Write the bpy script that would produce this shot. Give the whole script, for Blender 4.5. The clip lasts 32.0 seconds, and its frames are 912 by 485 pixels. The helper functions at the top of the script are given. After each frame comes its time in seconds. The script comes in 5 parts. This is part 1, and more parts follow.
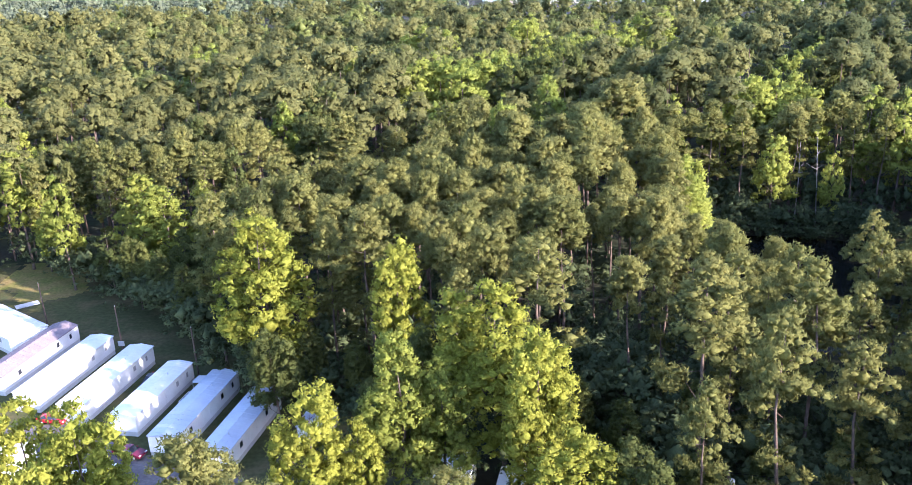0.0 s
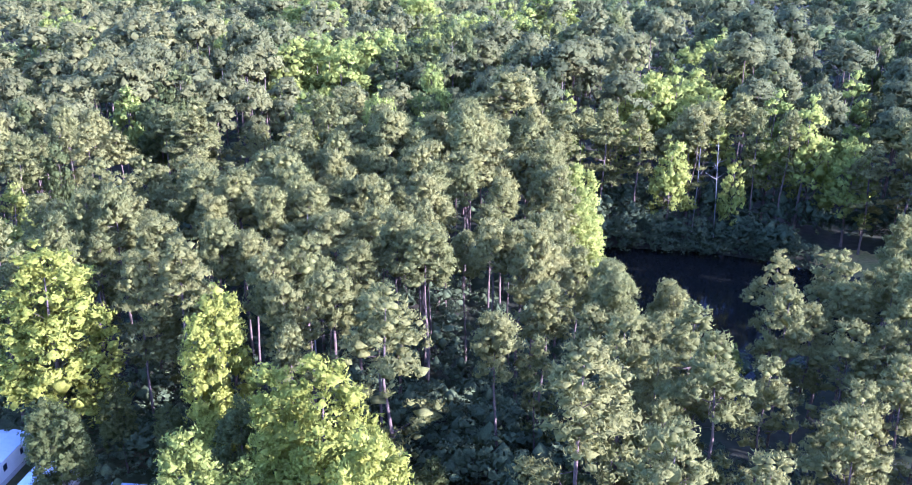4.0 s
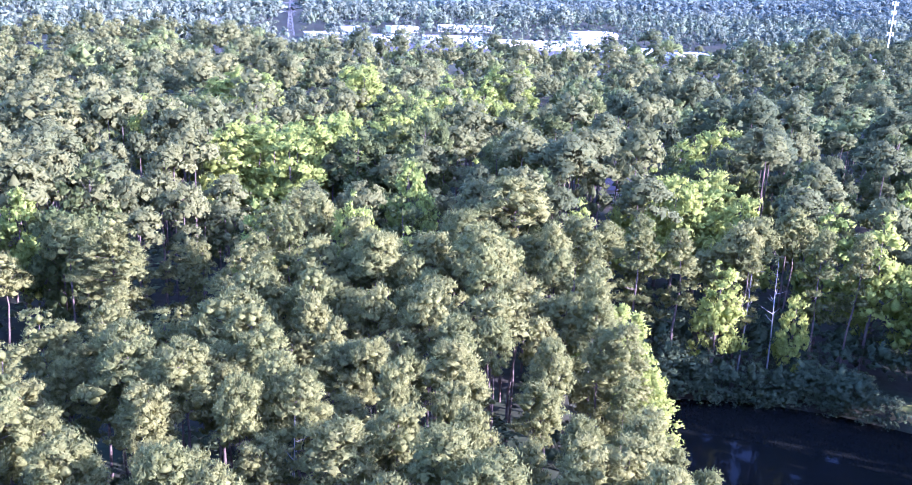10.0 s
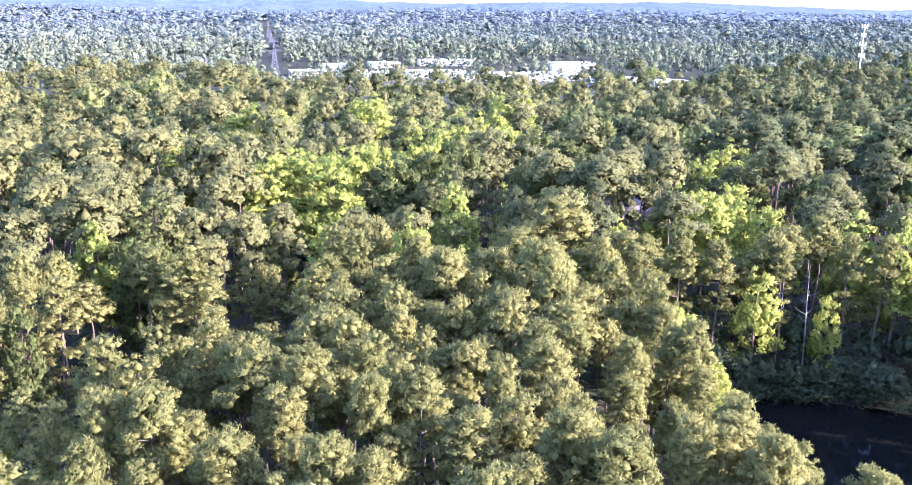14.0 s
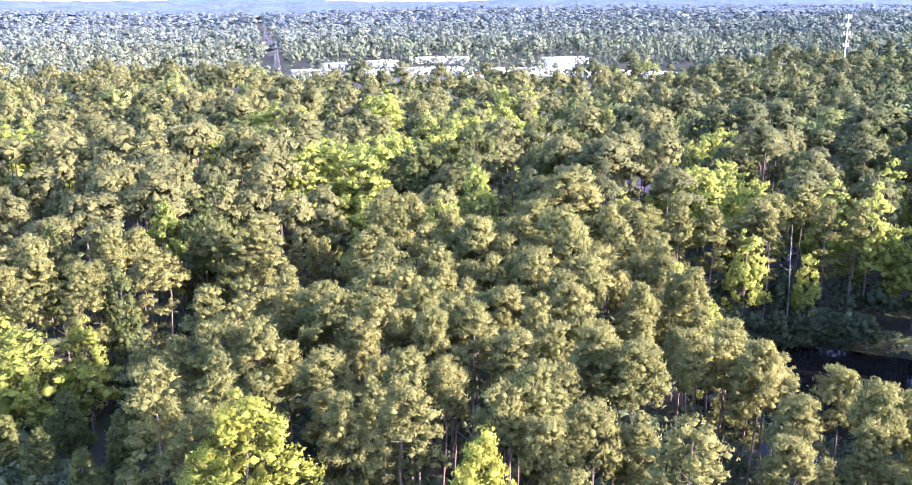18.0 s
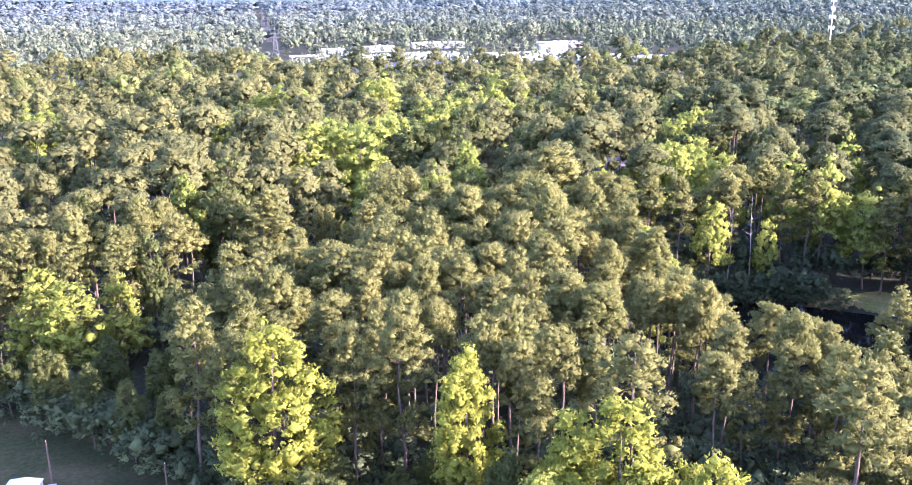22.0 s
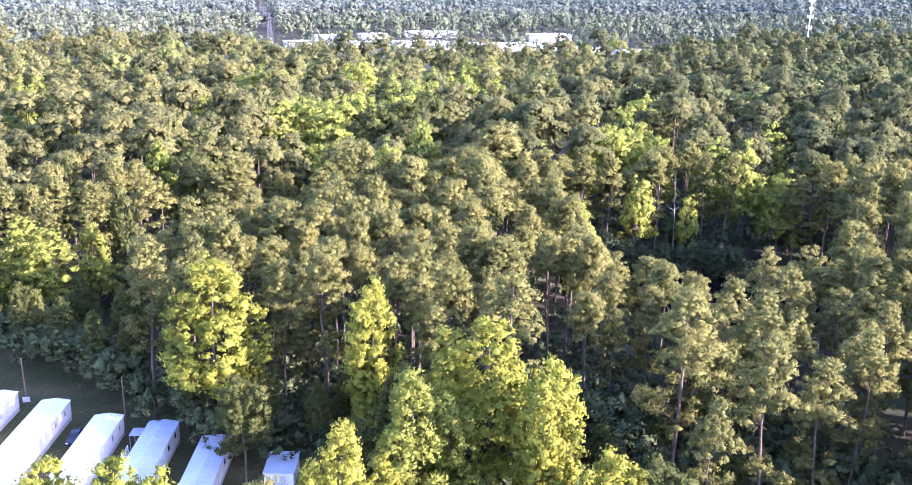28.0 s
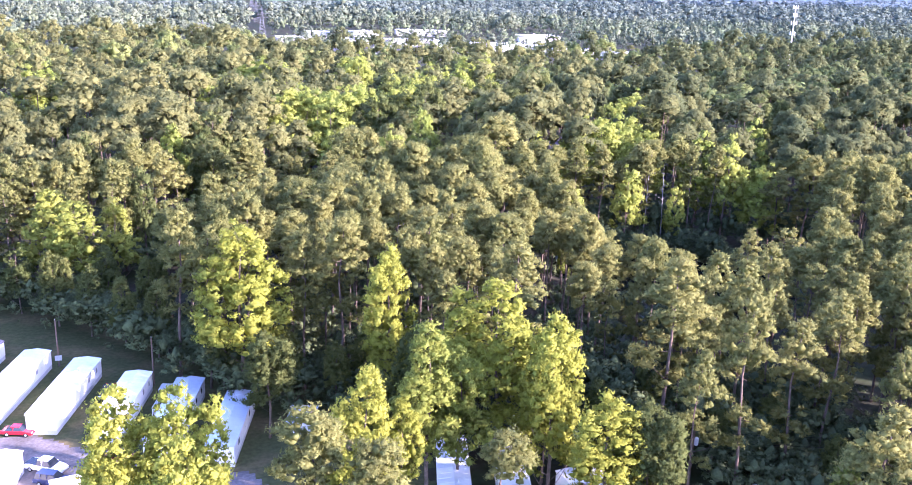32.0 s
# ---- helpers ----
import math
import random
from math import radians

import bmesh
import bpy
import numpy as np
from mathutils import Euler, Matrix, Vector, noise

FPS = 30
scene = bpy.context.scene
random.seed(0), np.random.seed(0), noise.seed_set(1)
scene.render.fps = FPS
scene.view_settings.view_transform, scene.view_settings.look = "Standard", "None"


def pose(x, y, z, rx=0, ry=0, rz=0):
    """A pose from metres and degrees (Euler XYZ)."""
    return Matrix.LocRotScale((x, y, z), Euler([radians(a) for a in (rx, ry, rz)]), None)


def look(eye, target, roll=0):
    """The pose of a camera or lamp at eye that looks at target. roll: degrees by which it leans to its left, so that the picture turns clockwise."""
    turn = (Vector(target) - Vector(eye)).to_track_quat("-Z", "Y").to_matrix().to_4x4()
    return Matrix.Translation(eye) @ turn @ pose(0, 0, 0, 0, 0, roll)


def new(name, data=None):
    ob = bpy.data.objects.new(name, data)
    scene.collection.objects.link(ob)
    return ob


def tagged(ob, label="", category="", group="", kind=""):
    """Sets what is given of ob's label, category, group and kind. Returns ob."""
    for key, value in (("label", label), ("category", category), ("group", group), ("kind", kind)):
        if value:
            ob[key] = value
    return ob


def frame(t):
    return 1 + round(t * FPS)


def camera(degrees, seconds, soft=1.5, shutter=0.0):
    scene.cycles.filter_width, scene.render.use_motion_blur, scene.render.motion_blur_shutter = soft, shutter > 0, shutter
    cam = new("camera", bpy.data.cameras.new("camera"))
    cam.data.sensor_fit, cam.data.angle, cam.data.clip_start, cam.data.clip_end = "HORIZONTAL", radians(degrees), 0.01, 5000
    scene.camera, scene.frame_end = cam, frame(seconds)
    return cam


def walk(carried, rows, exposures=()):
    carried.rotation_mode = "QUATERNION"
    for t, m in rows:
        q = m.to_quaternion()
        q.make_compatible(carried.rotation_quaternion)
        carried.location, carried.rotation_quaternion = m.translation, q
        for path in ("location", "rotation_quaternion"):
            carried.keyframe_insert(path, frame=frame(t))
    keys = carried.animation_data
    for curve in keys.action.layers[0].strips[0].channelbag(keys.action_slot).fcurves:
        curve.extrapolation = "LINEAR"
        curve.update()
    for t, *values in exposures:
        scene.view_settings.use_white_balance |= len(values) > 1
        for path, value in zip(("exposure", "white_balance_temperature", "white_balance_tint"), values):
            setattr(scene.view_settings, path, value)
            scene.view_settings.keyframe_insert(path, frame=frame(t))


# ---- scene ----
cam = camera(54.0, 32.0, soft=0.8)
METRES, EYE, TILT, LEAN, TURN = 170.0, 66.0, -19.05, 2.8, 0.0
ROWS = [
    (0.0, 0.0, 0.0, 0.0, 0.0, 0.0, -0.0),
    (0.5, 0.011, 0.0054, 0.0037, -0.73, -0.18, -0.19),
    (1.0, 0.0207, 0.0143, 0.0088, -1.79, -0.47, -0.1),
    (1.5, 0.03, 0.0274, 0.016, -2.68, -0.98, -0.25),
    (2.0, 0.0363, 0.041, 0.0225, -3.29, -1.12, -0.45),
    (2.5, 0.0411, 0.059, 0.0308, -3.9, -1.35, -0.52),
    (3.0, 0.0444, 0.0779, 0.0381, -4.52, -1.68, -0.59),
    (3.5, 0.0476, 0.0991, 0.0458, -5.0, -1.89, -0.75),
    (5.5, 0.0436, 0.2104, 0.0817, -8.59, -2.65, -0.88),
    (6.0, 0.0425, 0.2381, 0.09, -7.97, -2.08, -1.25),
    (6.5, 0.0376, 0.2646, 0.0986, -8.49, -1.65, -1.38),
    (7.0, 0.0327, 0.2901, 0.1068, -8.77, -1.1, -1.65),
    (7.5, 0.0263, 0.313, 0.1134, -9.56, -0.55, -1.76),
    (8.0, 0.0203, 0.3303, 0.1187, -10.03, -0.05, -1.72),
    (8.5, 0.0102, 0.3457, 0.123, -11.17, 0.49, -1.6),
    (9.0, 0.0023, 0.3566, 0.1263, -11.34, 1.03, -1.49),
    (9.5, -0.0072, 0.3646, 0.1285, -11.56, 1.47, -1.34),
    (10.0, -0.0174, 0.3709, 0.1301, -12.06, 1.9, -1.06),
    (10.5, -0.0288, 0.3748, 0.1301, -12.39, 2.27, -0.78),
    (11.0, -0.0394, 0.3758, 0.1305, -12.77, 2.64, -0.49),
    (11.5, -0.0518, 0.3744, 0.1287, -12.84, 2.97, -0.21),
    (12.0, -0.0639, 0.3711, 0.1269, -13.16, 3.22, -0.04),
    (12.5, -0.0744, 0.3647, 0.1245, -13.2, 3.51, 0.21),
    (13.0, -0.0861, 0.3566, 0.1201, -13.38, 3.66, 0.47),
    (13.5, -0.0965, 0.3477, 0.1162, -13.42, 3.85, 0.65),
    (14.0, -0.1079, 0.3365, 0.1117, -13.64, 4.0, 1.04),
    (14.5, -0.1186, 0.3242, 0.1061, -13.66, 4.1, 1.16),
    (16.5, -0.1541, 0.2691, 0.0875, -13.84, 4.14, 1.87),
    (17.0, -0.1621, 0.2535, 0.0821, -14.01, 4.08, 2.09),
    (17.5, -0.1692, 0.2375, 0.0775, -14.1, 4.01, 2.27),
    (18.0, -0.1748, 0.2228, 0.0732, -13.9, 3.87, 2.31),
    (18.5, -0.1804, 0.2086, 0.0684, -13.94, 3.8, 2.41),
    (19.0, -0.185, 0.195, 0.0639, -13.89, 3.65, 2.45),
    (19.5, -0.1882, 0.1806, 0.0601, -13.92, 3.42, 2.56),
    (20.0, -0.1915, 0.167, 0.0563, -14.06, 3.28, 2.68),
    (20.5, -0.1932, 0.1532, 0.0525, -13.84, 3.25, 2.61),
    (21.0, -0.1942, 0.141, 0.0497, -14.03, 3.14, 2.71),
    (21.5, -0.1947, 0.1282, 0.0458, -14.22, 3.07, 2.69),
    (22.0, -0.1946, 0.1164, 0.0426, -14.0, 2.95, 2.68),
    (22.5, -0.1933, 0.1053, 0.0401, -14.04, 2.87, 2.78),
    (23.0, -0.1917, 0.0934, 0.0363, -14.0, 2.87, 2.72),
    (23.5, -0.1887, 0.0818, 0.0325, -13.98, 2.8, 2.67),
    (24.0, -0.1866, 0.0705, 0.0293, -14.26, 2.74, 2.62),
    (24.5, -0.1835, 0.0588, 0.0257, -14.14, 2.66, 2.55),
    (25.0, -0.1798, 0.0484, 0.0218, -14.0, 2.68, 2.45),
    (25.5, -0.175, 0.0381, 0.0182, -13.96, 2.63, 2.32),
    (27.5, -0.1573, -0.0023, 0.0042, -13.99, 2.51, 1.36),
    (28.0, -0.1559, -0.0095, 0.0016, -14.24, 2.38, 1.13),
    (28.5, -0.1559, -0.018, -0.0017, -13.97, 2.45, 0.91),
    (29.0, -0.1596, -0.0251, -0.0047, -14.39, 2.4, 0.66),
    (29.5, -0.1645, -0.0322, -0.0076, -14.31, 2.37, 0.38),
    (30.0, -0.1706, -0.0388, -0.0118, -14.48, 2.33, 0.4),
    (30.5, -0.1754, -0.0457, -0.0157, -14.82, 2.37, 0.46),
    (31.0, -0.1823, -0.0521, -0.0197, -14.78, 2.48, 0.45),
    (31.5, -0.1891, -0.0586, -0.023, -15.14, 2.46, 0.37),
    (32.0, -0.1953, -0.0656, -0.0266, -15.37, 2.43, 0.21),
]
walk(cam, [(t, pose(0, 0, EYE, TILT, LEAN, TURN) @ pose(METRES * x, METRES * y, METRES * z, 90 + pitch, roll, yaw)) for t, x, y, z, yaw, pitch, roll in ROWS],
     exposures=[(0.0, 2.32, 5550, 29), (3.5, 2.72, 4650, 45), (6.0, 3.0, 4450, 54), (10.0, 3.04, 4550, 55), (13.0, 3.06, 5100, 47), (19.0, 3.06, 5450, 48), (25.0, 3.0, 5450, 50), (32.0, 2.98, 5350, 49)])

# ---- light: a low sun from behind the camera's right, clear sky ----
SUN_EL, SUN_X, SUN_Y = 21.0, 0.86, -0.51
world = bpy.data.worlds.new("sky")
scene.world = world
world.use_nodes = True
wn = world.node_tree.nodes
sky = wn.new("ShaderNodeTexSky")
sky.sky_type = "NISHITA"
sky.sun_disc = False
sky.sun_elevation = radians(SUN_EL)
sky.sun_rotation = math.atan2(SUN_X, SUN_Y)
sky.dust_density, sky.ozone_density = 1.0, 1.6
wn["Background"].inputs["Strength"].default_value = 0.15
world.node_tree.links.new(sky.outputs[0], wn["Background"].inputs["Color"])
sun = new("sun", bpy.data.lights.new("sun", "SUN"))
sun.data.energy, sun.data.angle, sun.data.color = 4.2, radians(0.6), (1.0, 0.86, 0.66)
sun.matrix_world = look((SUN_X * 300, SUN_Y * 300, 300 * math.tan(radians(SUN_EL))), (0, 0, 0))

# ---- materials ----


def material(name, base, rough=0.7, metal=0.0, vary=0.12, scale=2.0, bump=0.0, second=None, spots=0.5):
    """A surface with grain at two scales; second: the colour of larger stains."""
    m = bpy.data.materials.new(name)
    m.use_nodes = True
    n, l = m.node_tree.nodes, m.node_tree.links
    b = n["Principled BSDF"]
    b.inputs["Roughness"].default_value, b.inputs["Metallic"].default_value = rough, metal
    b.inputs["Specular IOR Level"].default_value = 0.12 if rough > 0.8 else 0.5
    co = n.new("ShaderNodeTexCoord")
    fine, big = n.new("ShaderNodeTexNoise"), n.new("ShaderNodeTexNoise")
    fine.inputs["Scale"].default_value, fine.inputs["Detail"].default_value = scale * 6, 5
    big.inputs["Scale"].default_value, big.inputs["Detail"].default_value = scale * 0.7, 4
    l.new(co.outputs["Object"], fine.inputs["Vector"])
    l.new(co.outputs["Object"], big.inputs["Vector"])
    ramp = n.new("ShaderNodeMapRange")
    ramp.inputs["From Min"].default_value, ramp.inputs["From Max"].default_value = spots - 0.12, spots + 0.14
    l.new(big.outputs["Fac"], ramp.inputs["Value"])
    mix = n.new("ShaderNodeMix")
    mix.data_type = "RGBA"
    mix.inputs["A"].default_value = (*base, 1)
    mix.inputs["B"].default_value = (*(second or [c * (1 - vary) for c in base]), 1)
    l.new(ramp.outputs["Result"], mix.inputs["Factor"])
    hsv = n.new("ShaderNodeHueSaturation")
    val = n.new("ShaderNodeMapRange")
    val.inputs["To Min"].default_value, val.inputs["To Max"].default_value = 1 - vary * 2, 1 + vary * 2
    l.new(fine.outputs["Fac"], val.inputs["Value"])
    l.new(val.outputs["Result"], hsv.inputs["Value"])
    l.new(mix.outputs["Result"], hsv.inputs["Color"])
    l.new(hsv.outputs["Color"], b.inputs["Base Color"])
    if bump:
        bp = n.new("ShaderNodeBump")
        bp.inputs["Strength"].default_value, bp.inputs["Distance"].default_value = bump, 0.1
        l.new(fine.outputs["Fac"], bp.inputs["Height"])
        l.new(bp.outputs["Normal"], b.inputs["Normal"])
    return m


def foliage(name, base, young, vary=0.16, thin=0.24, patch=0.06, per_tree=True, rough_scale=5.0):
    """Leaves: colour differs leaf by leaf, tree by tree and in large patches; some light comes through them."""
    m = bpy.data.materials.new(name)
    m.use_nodes = True
    n, l = m.node_tree.nodes, m.node_tree.links
    b, out = n["Principled BSDF"], n["Material Output"]
    b.inputs["Roughness"].default_value = 0.8
    b.inputs["Specular IOR Level"].default_value = 0.1
    geo, info, co = n.new("ShaderNodeNewGeometry"), n.new("ShaderNodeObjectInfo"), n.new("ShaderNodeNewGeometry")
    noise_big = n.new("ShaderNodeTexNoise")
    noise_big.inputs["Scale"].default_value, noise_big.inputs["Detail"].default_value = patch, 3
    l.new(co.outputs["Position"], noise_big.inputs["Vector"])
    add = n.new("ShaderNodeMath")
    add.operation = "MULTIPLY_ADD"
    if per_tree:
        l.new(info.outputs["Random"], add.inputs[0])
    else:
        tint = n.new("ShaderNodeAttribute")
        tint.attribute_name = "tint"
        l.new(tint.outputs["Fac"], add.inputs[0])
    add.inputs[1].default_value = 0.65
    stretch = n.new("ShaderNodeMapRange")
    stretch.inputs["From Min"].default_value, stretch.inputs["From Max"].default_value = 0.33, 0.67
    stretch.inputs["To Max"].default_value = 0.35
    l.new(noise_big.outputs["Fac"], stretch.inputs["Value"])
    l.new(stretch.outputs["Result"], add.inputs[2])
    mix = n.new("ShaderNodeMix")
    mix.data_type = "RGBA"
    mix.inputs["A"].default_value, mix.inputs["B"].default_value = (*base, 1), (*young, 1)
    l.new(add.outputs[0], mix.inputs["Factor"])
    val = n.new("ShaderNodeMapRange")
    val.inputs["To Min"].default_value, val.inputs["To Max"].default_value = 1 - vary, 1 + vary
    l.new(geo.outputs["Random Per Island"], val.inputs["Value"])
    hsv = n.new("ShaderNodeHueSaturation")
    l.new(val.outputs["Result"], hsv.inputs["Value"])
    l.new(mix.outputs["Result"], hsv.inputs["Color"])
    l.new(hsv.outputs["Color"], b.inputs["Base Color"])
    grain, bp = n.new("ShaderNodeTexNoise"), n.new("ShaderNodeBump")
    grain.inputs["Scale"].default_value, grain.inputs["Detail"].default_value = rough_scale, 3
    l.new(co.outputs["Position"], grain.inputs["Vector"])
    bp.inputs["Strength"].default_value, bp.inputs["Distance"].default_value = 0.4, 0.4 / rough_scale
    l.new(grain.outputs["Fac"], bp.inputs["Height"])
    l.new(bp.outputs["Normal"], b.inputs["Normal"])
    mott = n.new("ShaderNodeMapRange")
    mott.inputs["From Min"].default_value, mott.inputs["From Max"].default_value = 0.3, 0.7
    mott.inputs["To Min"].default_value, mott.inputs["To Max"].default_value = 0.8, 1.2
    l.new(grain.outputs["Fac"], mott.inputs["Value"])
    both = n.new("ShaderNodeMath")
    both.operation = "MULTIPLY"
    l.new(val.outputs["Result"], both.inputs[0])
    l.new(mott.outputs["Result"], both.inputs[1])
    l.new(both.outputs[0], hsv.inputs["Value"])
    tr, ms = n.new("ShaderNodeBsdfTranslucent"), n.new("ShaderNodeMixShader")
    l.new(hsv.outputs["Color"], tr.inputs["Color"])
    ms.inputs["Fac"].default_value = thin
    l.new(b.outputs[0], ms.inputs[1])
    l.new(tr.outputs[0], ms.inputs[2])
    l.new(ms.outputs[0], out.inputs["Surface"])
    return m


PINE = foliage("pine_needles", (0.160, 0.176, 0.053), (0.245, 0.240, 0.072), vary=0.12, thin=0.54)
LEAF = foliage("green_leaves", (0.085, 0.112, 0.034), (0.165, 0.182, 0.050), thin=0.54)
YELLOW = foliage("yellow_green_leaves", (0.262, 0.292, 0.044), (0.370, 0.374, 0.058), thin=0.54)
LIGHT = foliage("light_green_leaves", (0.235, 0.290, 0.058), (0.345, 0.380, 0.074), thin=0.54)
FRESH = foliage("fresh_green_leaves", (0.215, 0.258, 0.048), (0.315, 0.335, 0.062), thin=0.54)
SHRUB = foliage("shrub_leaves", (0.055, 0.080, 0.038), (0.100, 0.124, 0.050), per_tree=False, patch=0.15)
PINE_FAR = foliage("pine_needles_far", (0.075, 0.098, 0.042), (0.212, 0.214, 0.072), thin=0.54, vary=0.12, per_tree=False, patch=0.05, rough_scale=3.0)
LEAF_FAR = foliage("green_leaves_far", (0.075, 0.110, 0.044), (0.250, 0.285, 0.080), thin=0.54, per_tree=False, patch=0.05, rough_scale=2.2)
# air haze is painted into these leaf colours, bluer from band to band
PINE_THIN_HAZE = foliage("pine_needles_thin_haze", (0.066, 0.092, 0.060), (0.140, 0.165, 0.098), per_tree=False, patch=0.02, rough_scale=1.0)
LEAF_THIN_HAZE = foliage("green_leaves_thin_haze", (0.075, 0.112, 0.064), (0.165, 0.195, 0.095), per_tree=False, patch=0.02, rough_scale=1.0)
PINE_MID_HAZE = foliage("pine_needles_mid_haze", (0.068, 0.098, 0.080), (0.125, 0.155, 0.118), per_tree=False, patch=0.015, rough_scale=0.8)
LEAF_MID_HAZE = foliage("green_leaves_mid_haze", (0.074, 0.106, 0.080), (0.140, 0.170, 0.115), per_tree=False, patch=0.015, rough_scale=0.8)
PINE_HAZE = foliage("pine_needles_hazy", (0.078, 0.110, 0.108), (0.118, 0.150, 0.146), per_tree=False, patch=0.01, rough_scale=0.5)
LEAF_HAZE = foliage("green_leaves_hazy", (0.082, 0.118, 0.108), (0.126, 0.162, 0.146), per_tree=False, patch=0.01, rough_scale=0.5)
HAZE_WOODS = foliage("canopy_full_haze", (0.085, 0.122, 0.138), (0.130, 0.170, 0.185), per_tree=False, patch=0.006, vary=0.12, rough_scale=0.05)
BARK = material("pine_bark", (0.15, 0.11, 0.085), 0.9, scale=1.5, vary=0.25, bump=0.6, second=(0.085, 0.068, 0.055))
DEAD = material("dead_wood", (0.30, 0.28, 0.26), 0.85, scale=1.5, vary=0.2, bump=0.4)
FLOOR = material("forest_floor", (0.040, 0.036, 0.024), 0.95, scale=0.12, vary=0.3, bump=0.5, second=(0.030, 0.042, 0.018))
GRASS = material("mown_grass", (0.060, 0.066, 0.024), 0.9, scale=0.22, vary=0.3, bump=0.5, second=(0.12, 0.095, 0.045), spots=0.58)
SAND = material("bank_earth", (0.21, 0.16, 0.06), 0.95, scale=0.3, vary=0.3, bump=0.4, second=(0.14, 0.15, 0.035))
GRAVEL = material("gravel", (0.155, 0.138, 0.135), 0.95, scale=0.4, vary=0.25, bump=0.6, second=(0.10, 0.09, 0.085))
SIDING = material("white_siding", (0.80, 0.80, 0.78), 0.55, scale=0.5, vary=0.04, second=(0.70, 0.70, 0.67))
ROOFWHITE = material("white_metal_roof", (0.80, 0.80, 0.80), 0.45, scale=0.3, vary=0.04, second=(0.68, 0.68, 0.67))
ROOFBLUE = material("pale_blue_metal_roof", (0.50, 0.55, 0.62), 0.4, scale=0.3, vary=0.05, second=(0.42, 0.47, 0.55))
ROOFGREY = material("grey_shingles", (0.24, 0.20, 0.21), 0.9, scale=1.0, vary=0.15, bump=0.3)
SKIRT = material("pale_skirting", (0.55, 0.54, 0.51), 0.7, scale=0.6, vary=0.1)
TRIM = material("dark_trim", (0.10, 0.11, 0.15), 0.6, scale=2, vary=0.1)
PALEGLASS = material("curtained_window_glass", (0.38, 0.38, 0.38), 0.12, scale=1, vary=0.05)
GLASS = material("dark_window_glass", (0.03, 0.035, 0.045), 0.08, scale=1, vary=0.05)
DECKWOOD = material("weathered_deck_boards", (0.42, 0.38, 0.34), 0.85, scale=2, vary=0.2, bump=0.2)
POLEWOOD = material("creosoted_pole_wood", (0.14, 0.10, 0.075), 0.9, scale=2, vary=0.2, bump=0.3)
STEEL = material("weathered_steel", (0.10, 0.105, 0.12), 0.7, 0.1, scale=1, vary=0.08)
METAL = material("galvanised_metal", (0.60, 0.61, 0.62), 0.45, 0.6, scale=1, vary=0.06)
RED = material("red_car_paint", (0.50, 0.02, 0.03), 0.25, scale=2, vary=0.04)
MAROON = material("maroon_car_paint", (0.13, 0.012, 0.03), 0.25, scale=2, vary=0.04)
WHITEPAINT = material("white_car_paint", (0.78, 0.78, 0.78), 0.25, scale=2, vary=0.03)
NAVY = material("navy_car_paint", (0.05, 0.06, 0.12), 0.25, scale=2, vary=0.04)
BLACKPAINT = material("black_car_paint", (0.015, 0.014, 0.022), 0.22, scale=2, vary=0.04)
RUBBER = material("tyre_rubber", (0.02, 0.02, 0.02), 0.9, scale=4, vary=0.1)
LAMPGLASS = material("lamp_glass", (0.75, 0.75, 0.72), 0.1, scale=4, vary=0.03)
TAILGLASS = material("tail_lamp_glass", (0.45, 0.02, 0.02), 0.15, scale=4, vary=0.03)
CONCRETE = material("pale_concrete", (0.55, 0.53, 0.50), 0.85, scale=0.3, vary=0.1)
ASPHALT = material("asphalt", (0.07, 0.07, 0.075), 0.9, scale=0.3, vary=0.15)
TANWALL = material("tan_block_wall", (0.50, 0.44, 0.38), 0.8, scale=0.3, vary=0.08)
WATER = bpy.data.materials.new("pond_water")
WATER.use_nodes = True
_n, _l = WATER.node_tree.nodes, WATER.node_tree.links
_b = _n["Principled BSDF"]
_b.inputs["Base Color"].default_value = (0.006, 0.007, 0.006, 1)
_b.inputs["Roughness"].default_value, _b.inputs["IOR"].default_value = 0.06, 1.33
_b.inputs["Specular IOR Level"].default_value = 0.06
_w = _n.new("ShaderNodeTexNoise")
_w.inputs["Scale"].default_value = 0.8
_p = _n.new("ShaderNodeBump")
_p.inputs["Strength"].default_value, _p.inputs["Distance"].default_value = 0.08, 0.05
_l.new(_n.new("ShaderNodeNewGeometry").outputs["Position"], _w.inputs["Vector"])
_l.new(_w.outputs["Fac"], _p.inputs["Height"])
_l.new(_p.outputs["Normal"], _b.inputs["Normal"])

# ---- mesh helpers ----


def mesh_of(name, verts, faces, mat, smooth=False, normals=None):
    """A mesh from arrays of places and of triangles (or quads)."""
    verts, faces = np.asarray(verts, np.float32), np.asarray(faces, np.int32)
    k = faces.shape[1]
    me = bpy.data.meshes.new(name)
    me.vertices.add(len(verts))
    me.vertices.foreach_set("co", verts.ravel())
    me.loops.add(faces.size)
    me.loops.foreach_set("vertex_index", faces.ravel())
    me.polygons.add(len(faces))
    me.polygons.foreach_set("loop_start", np.arange(0, faces.size, k, dtype=np.int32))
    if smooth:
        me.polygons.foreach_set("use_smooth", np.ones(len(faces), bool))
    me.update(calc_edges=True)
    me.materials.append(mat)
    if normals is not None:
        me.normals_split_custom_set_from_vertices(normals)
    return me


